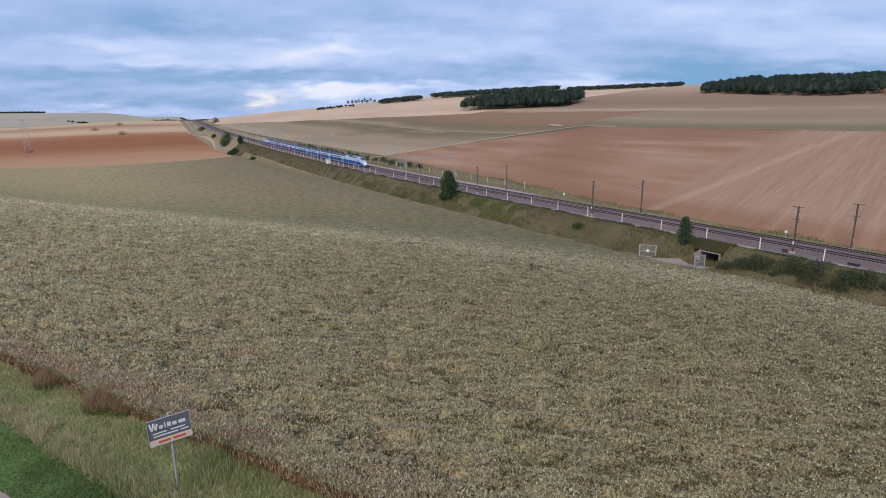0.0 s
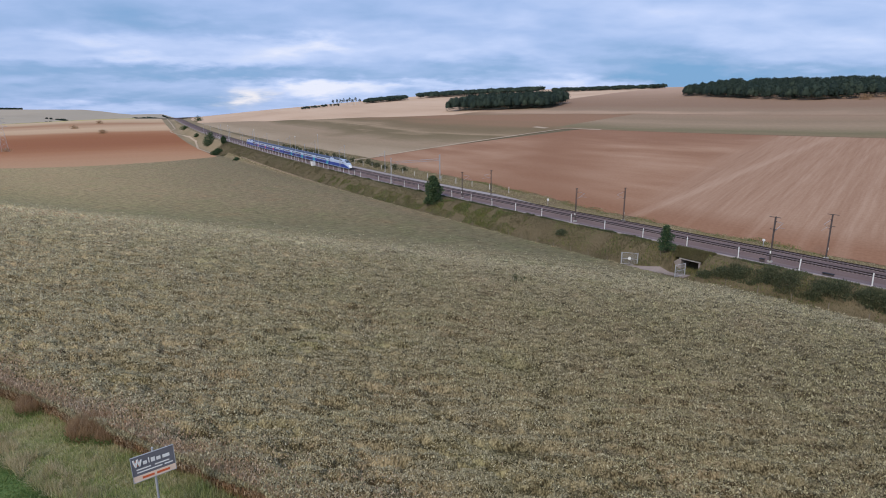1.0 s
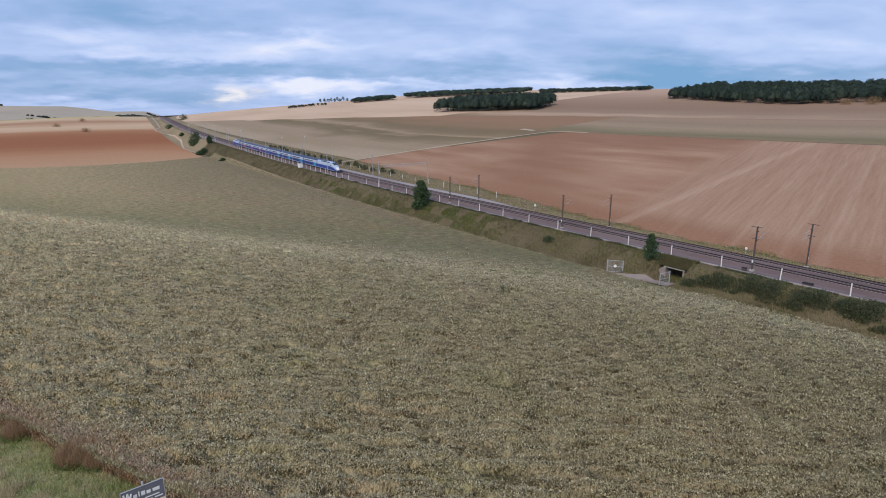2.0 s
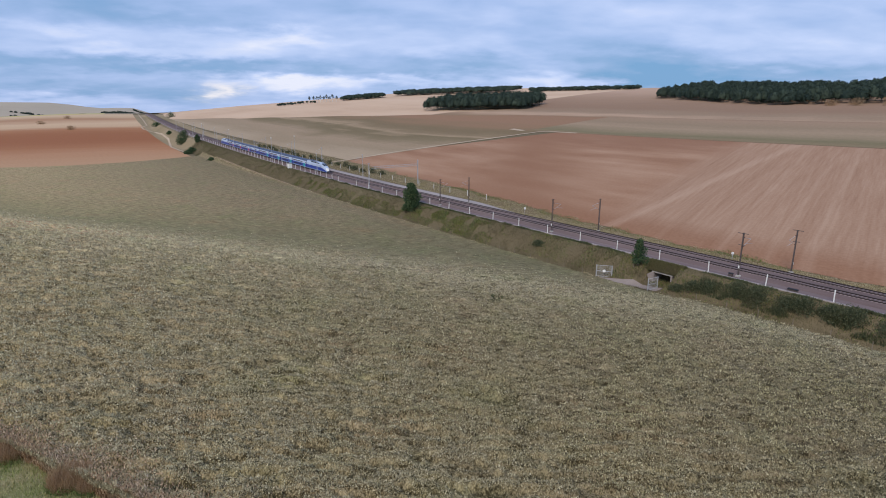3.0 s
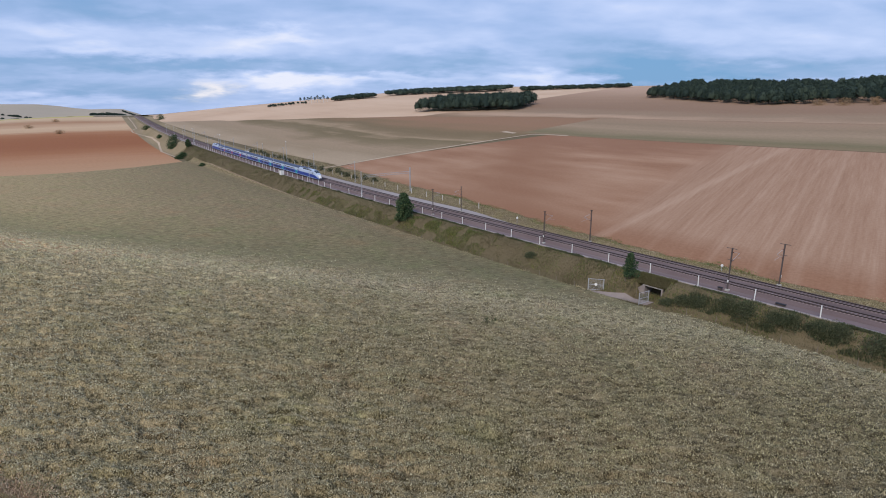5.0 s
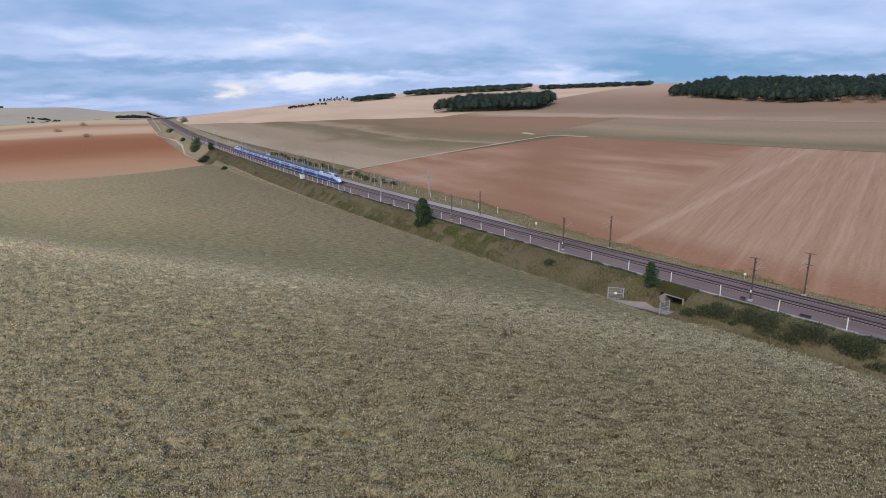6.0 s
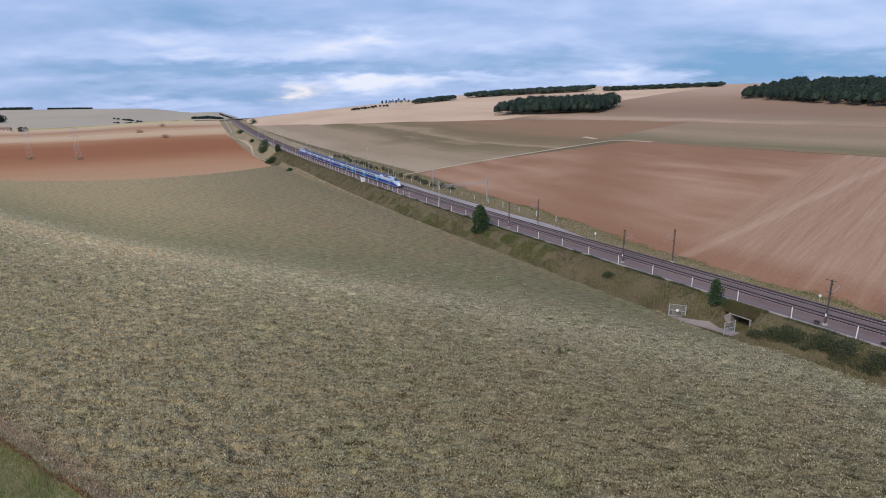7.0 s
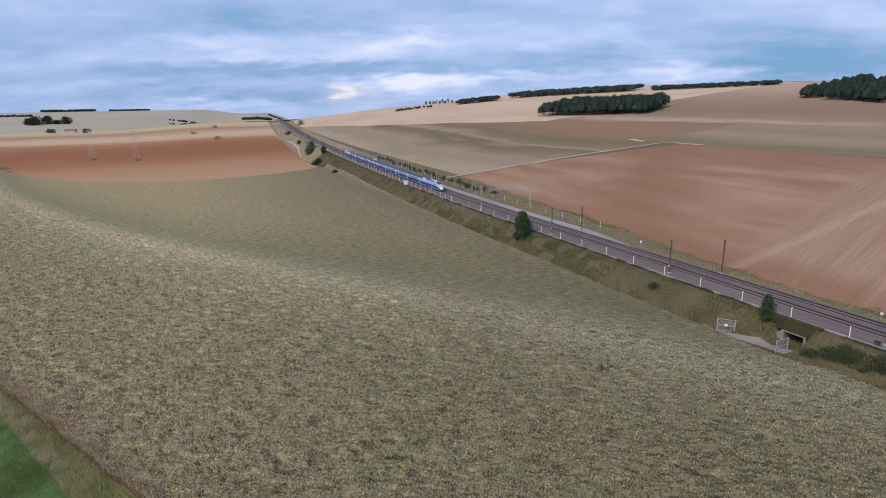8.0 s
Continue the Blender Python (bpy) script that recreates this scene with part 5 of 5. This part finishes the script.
grass_patch("verge_grass", -45, 45, lambda s: crop_edge(s) + 0.02, lambda s: verge_edge(s) + 0.4, 1100, 0.42, 0.04, 1.25, M_TALLGRASS, "tall tangled dry and green verge grass", 11)
grass_patch("mown_grass", -45, 45, lambda s: verge_edge(s) - 0.3, lane_edge, 1900, 0.15, 0.06, 1.1, M_GREENBLADE, "short green mown grass", 15)
grass_patch("bank_grass", -70, 120, lambda s: 2.3 + 0 * s, lambda s: 14.0 + 0 * s, 560, 0.36, 0.07, 1.3, M_BANK, "rough brown-green grass on the railway bank", 21)
grass_patch("bank_grass", 120, 430, lambda s: 2.3 + 0 * s, lambda s: 16.0 + 0 * s, 200, 0.45, 0.15, 1.3, M_BANK, "rough brown-green grass on the railway bank", 25)
grass_patch("bank_grass", -60, 360, lambda s: -10.6 - 4.3 * smooth(66, 98, s) * smooth(352, 340, s), lambda s: red_low(s) - 1.6 * ripple(s / 5, s * 0, 8), 330, 0.24, 0.14, 1.35, M_STRAW, "dry pale grass between the track and the ploughed field", 31)
grass_patch("bank_scrub", -32, 6, lambda s: 4.6 + 0 * s, lambda s: 7.4 + 0 * s, 160, 0.75, 0.12, 0.9, M_SCRUB, "tangled dark green scrub between the bushes", 47, 2.6)
grass_patch("field_edge_weeds", -20, 130, lambda s: red_low(s) + 1.8, lambda s: red_low(s) - 1.2, 40, 0.40, 0.12, 1.2, M_WEED, "green weeds along the edge of the ploughed field", 45, 9.0)
grass_patch("trough_weeds", -70, 200, lambda s: 2.05 + 0 * s, lambda s: 2.9 + 0 * s, 260, 0.32, 0.16, 1.3, M_SCRUB, "dark weeds along the cable trough", 41, 2.2)

grass_patch("field_edge_grass", 25, 340, lambda s: 10.8 + 0 * s, lambda s: 13.0 + 0.8 * ripple(s / 4, s * 0, 9), 200, 0.60, 0.10, 1.2, M_STRAW, "pale dry grass along the crop's lower edge", 51)
grass_patch("straw_grass", -45, 45, lambda s: verge_edge(s) - 1.3, lambda s: verge_edge(s) + 0.25, 420, 0.55, 0.025, 1.35, M_PALEGRASS, "straw-coloured tall grass along the mown strip", 61, 0.9)

k = 9000
s, n = rng.uniform(8.5, 16.1, k), rng.uniform(2.2, 4.7, k)
x, y = spot(s, n)
z = land(s, n, 1) + (-2.2 - land(s, n, 1)) * smooth(3.0, 4.5, n)
stuff("cover_grass", blades(np.stack([x, y, z], 1), 0.42 * rng.uniform(0.5, 1.3, k), 0.11 * rng.uniform(0.7, 1.4, k), 1.25), M_BANK, "rough grass over the underpass", "grass")

grass_patch("bank_weeds", 55, 195, lambda s: 6.0 + 0 * s, lambda s: 9.5 + 1.5 * ripple(s / 8, s * 0, 3), 150, 0.40, 0.13, 1.2, M_WEED, "lush green weeds at the foot of the bank", 71, 3.0)
grass_patch("bank_weeds", 58, 98, lambda s: 4.0 + 0 * s, lambda s: 7.0 + 0 * s, 110, 0.55, 0.16, 1.2, M_WEED, "yellow-green weeds on the bank", 81, 3.0)
grass_patch("bank_weeds", -30, 50, lambda s: 3.0 + 0 * s, lambda s: 9.0 + 0 * s, 90, 0.40, 0.14, 1.2, M_WEED, "green weeds on the bank", 91, 2.5)

grass_patch("edge_grass", 22, 340, lambda s: 10.6 + 0.9 * ripple(s / 6, s * 0, 14), lambda s: 12.1 + 0.7 * ripple(s / 5, s * 0, 13), 70, 0.75, 0.10, 1.1, M_PALEGRASS, "pale dead grass along the crop's lower edge", 101)

# ---- trees and bushes ----


def crown_points(h, w, low, count, lumps, pointed):
    """Leaf places in an uneven crown made of lumps round a stem."""
    c = []
    for i in range(lumps):
        t = (i + rng.uniform(0, 1)) / lumps
        r = (1 - t) ** 0.7 if pointed else math.sin(math.pi * min(0.12 + 0.88 * t, 0.97)) ** 0.6
        a = i * 2.4 + rng.uniform(-0.5, 0.5)
        rad = w / 2 * r * rng.uniform(0.2, 0.9)
        c.append((rad * math.cos(a), rad * math.sin(a), low + (h - low) * (0.06 + 0.88 * t), (w * (0.30 if pointed else 0.34)) * (0.45 + 0.55 * r) * rng.uniform(0.75, 1.15)))
    c = np.array(c)
    which = rng.integers(0, lumps, count)
    d = rng.normal(size=(count, 3))
    d /= np.linalg.norm(d, axis=1)[:, None]
    rr = rng.uniform(0.55, 1.05, count)[:, None]
    p = c[which, :3] + d * rr * c[which, 3:4] * np.array([1, 1, 0.85])
    p[:, 2] = np.maximum(p[:, 2], 0.08)
    return p, c


def tree(name, x, y, h, w, count, leaf, label, material=M_LEAF, pointed=False, low=0.12, bark=M_BARK, lumps=16, category="tree", sink=0.1):
    t = thing(name, pose(x, y, height_at(x, y) - sink, 0, 0, rng.uniform(0, 360)), label, category)
    p, c = crown_points(h, w, h * low, count, lumps, pointed)
    bm = bmesh.new()
    rod(bm, (0, 0, -0.2), (0.04 * w, 0, h * 0.55), 0.035 * h, 0.018 * h, 8)
    rod(bm, (0.04 * w, 0, h * 0.55), (0, 0.03 * w, h * 0.92), 0.018 * h, 0.004 * h, 6)
    for q in c[:: max(1, lumps // 9)]:
        z0 = min(max(q[2] * 0.6, h * 0.1), h * 0.7)
        rod(bm, (0.02 * w, 0, z0), tuple(q[:3]), 0.012 * h, 0.003 * h, 5)
    part("trunk", bm, bark, t)
    v, f = leaves(p, leaf * rng.uniform(0.6, 1.4, count), leaf * 0.8 * rng.uniform(0.6, 1.3, count), 1.5)
    ob = new("crown", from_arrays("crown", v, f, material, flat=True))
    ob.parent = t
    return t


x, y = spot(100.0, 6.6)
tree("lone_tree", x, y, 9.0, 7.2, 4600, 0.48, "dense dark green young tree on the railway bank", pointed=True, low=0.03, lumps=20)
x, y = spot(17.4, 5.2)
tree("lone_tree", x, y, 5.6, 3.6, 2600, 0.28, "small dark green tree above the underpass", pointed=True, low=0.1, lumps=18)
HEDGE = ((4.4, 6.4, 1.3, 2.8), (1.8, 6.1, 1.6, 3.2), (-3.2, 5.6, 2.6, 4.2), (-6.2, 5.8, 2.9, 4.4), (-10.8, 5.5, 2.2, 3.6), (-13.2, 5.4, 2.6, 4.0), (-17.2, 5.2, 2.3, 3.8), (-19.8, 5.1, 2.6, 3.8), (-25.0, 5.2, 2.2, 4.4), (-29.4, 5.4, 2.2, 4.4), (7.2, 7.4, 0.9, 2.4), (44, 6.2, 0.8, 2.8))
for s, n, h, w in HEDGE:
    x, y = spot(s, n)
    tree("bank_bush", x, y, h * 0.85, w * 1.15, 2800, 0.19, "low dark green bush on the railway bank", M_SCRUB, low=0.0, lumps=24, category="bush", sink=0.35)


for x, y, h, w in ((11.8, 73.5, 1.9, 1.5), (13.2, 74.6, 1.5, 1.0)):
    tree("tall_weed", x, y, h, w, 420, 0.13, "tall dark green weed standing in the crop", M_SCRUB, low=0.2, lumps=8, category="weed")


def dry_shrub(x, y, h, w):
    """A feathery dead weed: thin stems fanning out of a leafy green foot."""
    t = thing("dry_shrub", pose(x, y, height_at(x, y) - 0.05), "feathery reddish-brown dry weed at the crop's edge", "shrub")
    k = 7000
    a, q = rng.uniform(0, 2 * np.pi, k), np.sqrt(rng.uniform(0, 1, k))
    foot = np.stack([np.cos(a) * q * w * 0.42, np.sin(a) * q * w * 0.42, rng.uniform(0.0, 0.62, k) * h * (1 - 0.45 * q * q)], 1)
    lump = 0.7 + 0.6 * ripple(foot[:, 0] * 2.2 + 40, foot[:, 1] * 2.2 + 40, 17)
    v, f = blades(foot, h * 0.45 * lump * rng.uniform(0.5, 1.2, k), 0.022 * rng.uniform(0.7, 1.4, k), 0.75)
    ob = new("stem_tuft", from_arrays("stem_tuft", v, f, M_SHRUB, flat=True))
    ob.parent = t
    tagged(ob, "thin reddish-brown stems")
    k = 2600
    a, q = rng.uniform(0, 2 * np.pi, k), np.sqrt(rng.uniform(0, 1, k))
    low = np.stack([np.cos(a) * q * w * 0.5, np.sin(a) * q * w * 0.5, rng.uniform(0.02, 0.52, k) * h * (1.15 - 0.5 * q)], 1)
    v, f = leaves(low, 0.11 * rng.uniform(0.6, 1.4, k), 0.06 * rng.uniform(0.6, 1.4, k), 1.3)
    ob = new("foliage_tuft", from_arrays("foliage_tuft", v, f, M_GREENBLADE, flat=True))
    ob.parent = t
    tagged(ob, "green leaves at its foot")


for x, y, h, w in ((-26.2, 34.0, 1.25, 2.2), (-20.9, 31.2, 1.45, 2.8), (-19.3, 30.6, 1.1, 1.8)):
    dry_shrub(x, y, h, w)
for s, n, h, w, label in ((476, 8.5, 7.5, 11, "broad dark bush beside the railway"), (466, 12, 5, 9, "broad dark bush beside the railway"), (424, 6.5, 6.5, 4.2, "upright dark tree beside the railway"), (405, 14, 3.2, 5, "small dark bush in the grass"), (399, 18, 2.6, 5, "small dark bush in the grass"), (335, 15.5, 2.4, 4, "small dark bush in the grass"), (840, -24, 6, 14, "green bush by the far end of the line"), (560, 9, 3, 5, "small dark bush in the grass"), (690, 8, 4, 9, "dark bush beside the farm track")):
    x, y = spot(s, n)
    tree("lineside_bush", x, y, h, w, 1500, 0.05 * max(h, 6) + 0.25, label, M_LEAF, low=0.0, lumps=12, category="bush")
for s in np.arange(168, 345, 7.5):
    x, y = spot(s, -19.5 + 1.2 * math.sin(s))
    tree("hedge_bush", x, y, 1.6 + 0.7 * math.sin(s * 2.3) ** 2, 3.4, 420, 0.34, "scruffy green hedge bush by the sidings", M_SCRUB, low=0.0, lumps=8, category="bush")


def wood(name, corners, count, h, label, leaf=1.3, per=90, broad=(0.5, 0.75)):
    """A wood: many rounded, uneven crowns with leaf clumps on them inside a four-cornered patch, joined."""
    (ax, ay), (bx, by), (cx, cy), (dx, dy) = corners
    u, v = rng.uniform(0, 1, count), rng.uniform(0, 1, count) ** 1.15
    x = (ax * (1 - u) + bx * u) * (1 - v) + (dx * (1 - u) + cx * u) * v
    y = (ay * (1 - u) + by * u) * (1 - v) + (dy * (1 - u) + cy * u) * v
    rows, cols = 6, 10
    el, az = np.meshgrid(np.linspace(-0.5, np.pi / 2, rows), np.linspace(0, 2 * np.pi, cols), indexing="ij")
    unit = np.stack([np.cos(el) * np.cos(az), np.cos(el) * np.sin(az), np.sin(el)], -1).reshape(-1, 3)
    V, F, P = [], [], []
    for i in range(count):
        hh = h * rng.uniform(0.72, 1.12)
        w = hh * rng.uniform(*broad)
        at = np.array([x[i], y[i], height_at(x[i], y[i])])
        q = 1.0 + 0.16 * rng.normal(size=len(unit))
        q.reshape(rows, cols)[:, -1] = q.reshape(rows, cols)[:, 0]
        q.reshape(rows, cols)[-1] = q[-1]
        shape = np.array([w / 2, w / 2, hh * 0.42])
        V.append(at + np.array([0, 0, hh * 0.52]) + unit * q[:, None] * shape * 0.84)
        F.append(grid_faces(rows, cols) + i * len(unit))
        d = rng.normal(size=(per, 3))
        d /= np.linalg.norm(d, axis=1)[:, None]
        d[:, 2] = np.where(d[:, 2] < -0.4, -d[:, 2], d[:, 2])
        P.append(at + np.array([0, 0, hh * 0.52]) + d * shape * rng.uniform(0.85, 1.12, (per, 1)))
        skirt = np.stack([rng.uniform(-w / 2, w / 2, per // 6), rng.uniform(-w / 2, w / 2, per // 6), rng.uniform(0.1, 0.45, per // 6) * hh], 1)
        P.append(at + skirt)
    P = np.concatenate(P)
    lv, lf = leaves(P, leaf * 0.7 * rng.uniform(0.6, 1.5, len(P)), leaf * 0.65 * rng.uniform(0.6, 1.4, len(P)), 1.5)
    V = np.concatenate(V)
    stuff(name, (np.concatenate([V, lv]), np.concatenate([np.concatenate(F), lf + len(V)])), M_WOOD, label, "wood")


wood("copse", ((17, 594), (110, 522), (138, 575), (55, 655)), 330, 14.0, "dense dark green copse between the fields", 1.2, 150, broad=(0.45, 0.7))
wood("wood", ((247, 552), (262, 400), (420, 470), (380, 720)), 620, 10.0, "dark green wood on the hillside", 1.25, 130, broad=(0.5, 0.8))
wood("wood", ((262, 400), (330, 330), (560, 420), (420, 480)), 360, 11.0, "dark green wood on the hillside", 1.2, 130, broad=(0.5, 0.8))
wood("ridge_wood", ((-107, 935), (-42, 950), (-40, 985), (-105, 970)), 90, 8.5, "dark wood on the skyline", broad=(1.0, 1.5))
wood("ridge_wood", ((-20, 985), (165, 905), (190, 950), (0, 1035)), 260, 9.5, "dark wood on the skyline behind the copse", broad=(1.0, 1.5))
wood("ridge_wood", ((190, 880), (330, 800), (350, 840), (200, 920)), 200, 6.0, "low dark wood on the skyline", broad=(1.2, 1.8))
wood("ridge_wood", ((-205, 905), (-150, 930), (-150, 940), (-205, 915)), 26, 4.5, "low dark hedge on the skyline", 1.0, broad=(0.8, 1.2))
for i in range(9):
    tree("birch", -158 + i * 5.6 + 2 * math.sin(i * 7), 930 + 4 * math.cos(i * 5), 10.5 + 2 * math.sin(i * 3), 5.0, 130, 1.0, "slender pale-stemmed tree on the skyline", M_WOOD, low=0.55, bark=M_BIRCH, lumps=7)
for x, y, h, w in ((290, 352, 4, 10), (300, 338, 5, 8), (283, 365, 3, 9)):
    tree("field_bush", x, y, h, w, 500, 0.6, "brownish bush in front of the wood", M_SHRUB, low=0.0, lumps=9, category="bush")

# ---- far side of the valley: farm, pylons, hedges, skyline woods ----
for x, y, h, w in ((-1046, 1092, 19, 27), (-1062, 1108, 16, 20), (-1060, 1140, 19, 24), (-1036, 1140, 11, 13), (-1022, 1150, 16, 26), (-1090, 1120, 14, 18)):
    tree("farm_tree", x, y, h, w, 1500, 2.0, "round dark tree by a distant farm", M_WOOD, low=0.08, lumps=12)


def farmhouse(x, y, L, turn):
    t = thing("farmhouse", pose(x, y, height_at(x, y) - 0.3, 0, 0, turn), "distant low farm building with a brown tiled roof", "house")
    bm = bmesh.new()
    box(bm, 0, 0, 1.7, L, 7.5, 3.4)
    wall = part("wall", bm, M_RENDER, t)
    bm = bmesh.new()
    v = [bm.verts.new(p) for p in ((-L / 2 - 0.4, -4.2, 3.3), (L / 2 + 0.4, -4.2, 3.3), (L / 2 + 0.4, 0, 6.4), (-L / 2 - 0.4, 0, 6.4), (-L / 2 - 0.4, 4.2, 3.3), (L / 2 + 0.4, 4.2, 3.3))]
    for q in ((0, 1, 2, 3), (3, 2, 5, 4), (0, 3, 4), (1, 5, 2), (0, 4, 5, 1)):
        bm.faces.new([v[i] for i in q])
    part("roof", bm, M_TILE, t)
    for i in range(3):
        bm = bmesh.new()
        box(bm, -L / 3 + i * L / 3, -3.76, 1.6, 1.1, 0.08, 1.3)
        part("window", bm, M_GLASS, wall)


farmhouse(-688, 780, 15, 20)
farmhouse(-670, 792, 10, -15)
for x, y in ((-712, 772), (-722, 776), (-662, 778)):
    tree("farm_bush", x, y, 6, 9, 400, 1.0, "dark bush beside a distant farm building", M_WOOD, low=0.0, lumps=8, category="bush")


def pylon(x, y, tall, turn):
    t = thing("power_pylon", pose(x, y, height_at(x, y), 0, 0, turn), "slender grey lattice power pylon in the clay field", "pylon", "power pylons")
    bm = bmesh.new()
    w0, w1 = 2.4, 0.5
    for a, b in ((-1, -1), (-1, 1), (1, -1), (1, 1)):
        rod(bm, (a * w0, b * w0, 0), (a * w1, b * w1, tall), 0.06, 0.04, 4)
    part("legs", bm, M_GALV, t)
    bm = bmesh.new()
    z = 0.0
    while z < tall - 2:
        w = w0 + (w1 - w0) * z / tall
        z2 = z + max(1.6, w * 1.7)
        u = w0 + (w1 - w0) * min(z2, tall) / tall
        for a, b, c, d in ((-1, -1, 1, -1), (1, -1, 1, 1), (1, 1, -1, 1), (-1, 1, -1, -1)):
            rod(bm, (a * w, b * w, z), (c * u, d * u, z2), 0.03, sides=3)
            rod(bm, (c * w, d * w, z), (a * u, b * u, z2), 0.03, sides=3)
        z = z2
    part("bracing", bm, M_GALV, t)
    for k, zz in enumerate((tall * 0.72, tall * 0.84, tall * 0.95)):
        bm = bmesh.new()
        for sgn in (-1, 1):
            rod(bm, (0, 0, zz + 0.6), (sgn * (4.2 - k * 0.6), 0, zz), 0.07, sides=4)
            rod(bm, (0, 0, zz - 0.4), (sgn * (4.2 - k * 0.6), 0, zz), 0.07, sides=4)
        part("cross_arm", bm, M_GALV, t)


for x, y in ((-381.8, 452.9), (-336.2, 449.8)):
    pylon(x, y, 27, 40)
    tree("pylon_scrub", x + 1, y, 2.2, 7, 400, 0.5, "tangle of scrub round a pylon's foot", M_SHRUB, low=0.0, lumps=8, category="bush")
for x, y in ((-447.9, 719.2), (-374.3, 651.5), (-470, 815)):
    tree("field_scrub", x, y, 2.6, 11, 500, 0.7, "patch of brown scrub standing in the clay field", M_SHRUB, low=0.0, lumps=9, category="bush")
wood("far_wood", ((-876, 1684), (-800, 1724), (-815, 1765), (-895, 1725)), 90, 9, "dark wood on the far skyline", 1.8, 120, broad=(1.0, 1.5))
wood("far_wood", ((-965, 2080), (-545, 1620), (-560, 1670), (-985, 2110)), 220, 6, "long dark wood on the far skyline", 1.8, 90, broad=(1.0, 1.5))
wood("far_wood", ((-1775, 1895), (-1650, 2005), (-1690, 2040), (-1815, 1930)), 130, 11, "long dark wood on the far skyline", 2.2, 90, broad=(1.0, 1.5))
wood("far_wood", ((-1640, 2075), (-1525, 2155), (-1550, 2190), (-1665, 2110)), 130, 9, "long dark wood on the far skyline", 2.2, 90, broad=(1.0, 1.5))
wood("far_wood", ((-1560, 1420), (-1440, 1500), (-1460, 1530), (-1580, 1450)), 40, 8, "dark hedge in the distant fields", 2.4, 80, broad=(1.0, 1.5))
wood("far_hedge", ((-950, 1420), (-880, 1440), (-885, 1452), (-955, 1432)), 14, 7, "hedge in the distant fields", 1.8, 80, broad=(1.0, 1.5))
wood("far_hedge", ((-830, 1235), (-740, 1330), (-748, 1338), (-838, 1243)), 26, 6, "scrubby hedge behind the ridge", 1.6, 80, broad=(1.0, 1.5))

# outer rows of the crop, mixed with reddish dry weeds
k = 24000
s = rng.uniform(-30, 40, k)
n = crop_edge(s) - 0.1 - rng.exponential(0.25 + 1.5 * ripple(s / 3.0, s * 0, 44), k)
x, y = spot(s, n)
c = np.stack([x, y, land(s, n) + rng.uniform(0.84, 1.06, k)], 1)
stuff("margin_weeds", blades(c, 0.15 * rng.uniform(0.6, 1.5, k), 0.07 * rng.uniform(0.6, 1.4, k), 1.0), M_OUTER, "reddish dry weeds among the crop's outer rows", "weeds")

# dark ragged growth along the outer edge of the walkway
grass_patch("walkway_weeds", -60, 150, lambda s: 2.15 + 0 * s, lambda s: 2.95 + 0 * s, 42, 0.34, 0.12, 1.0, M_SCRUB, "dark low weeds along the edge of the walkway", 131, 2.2)
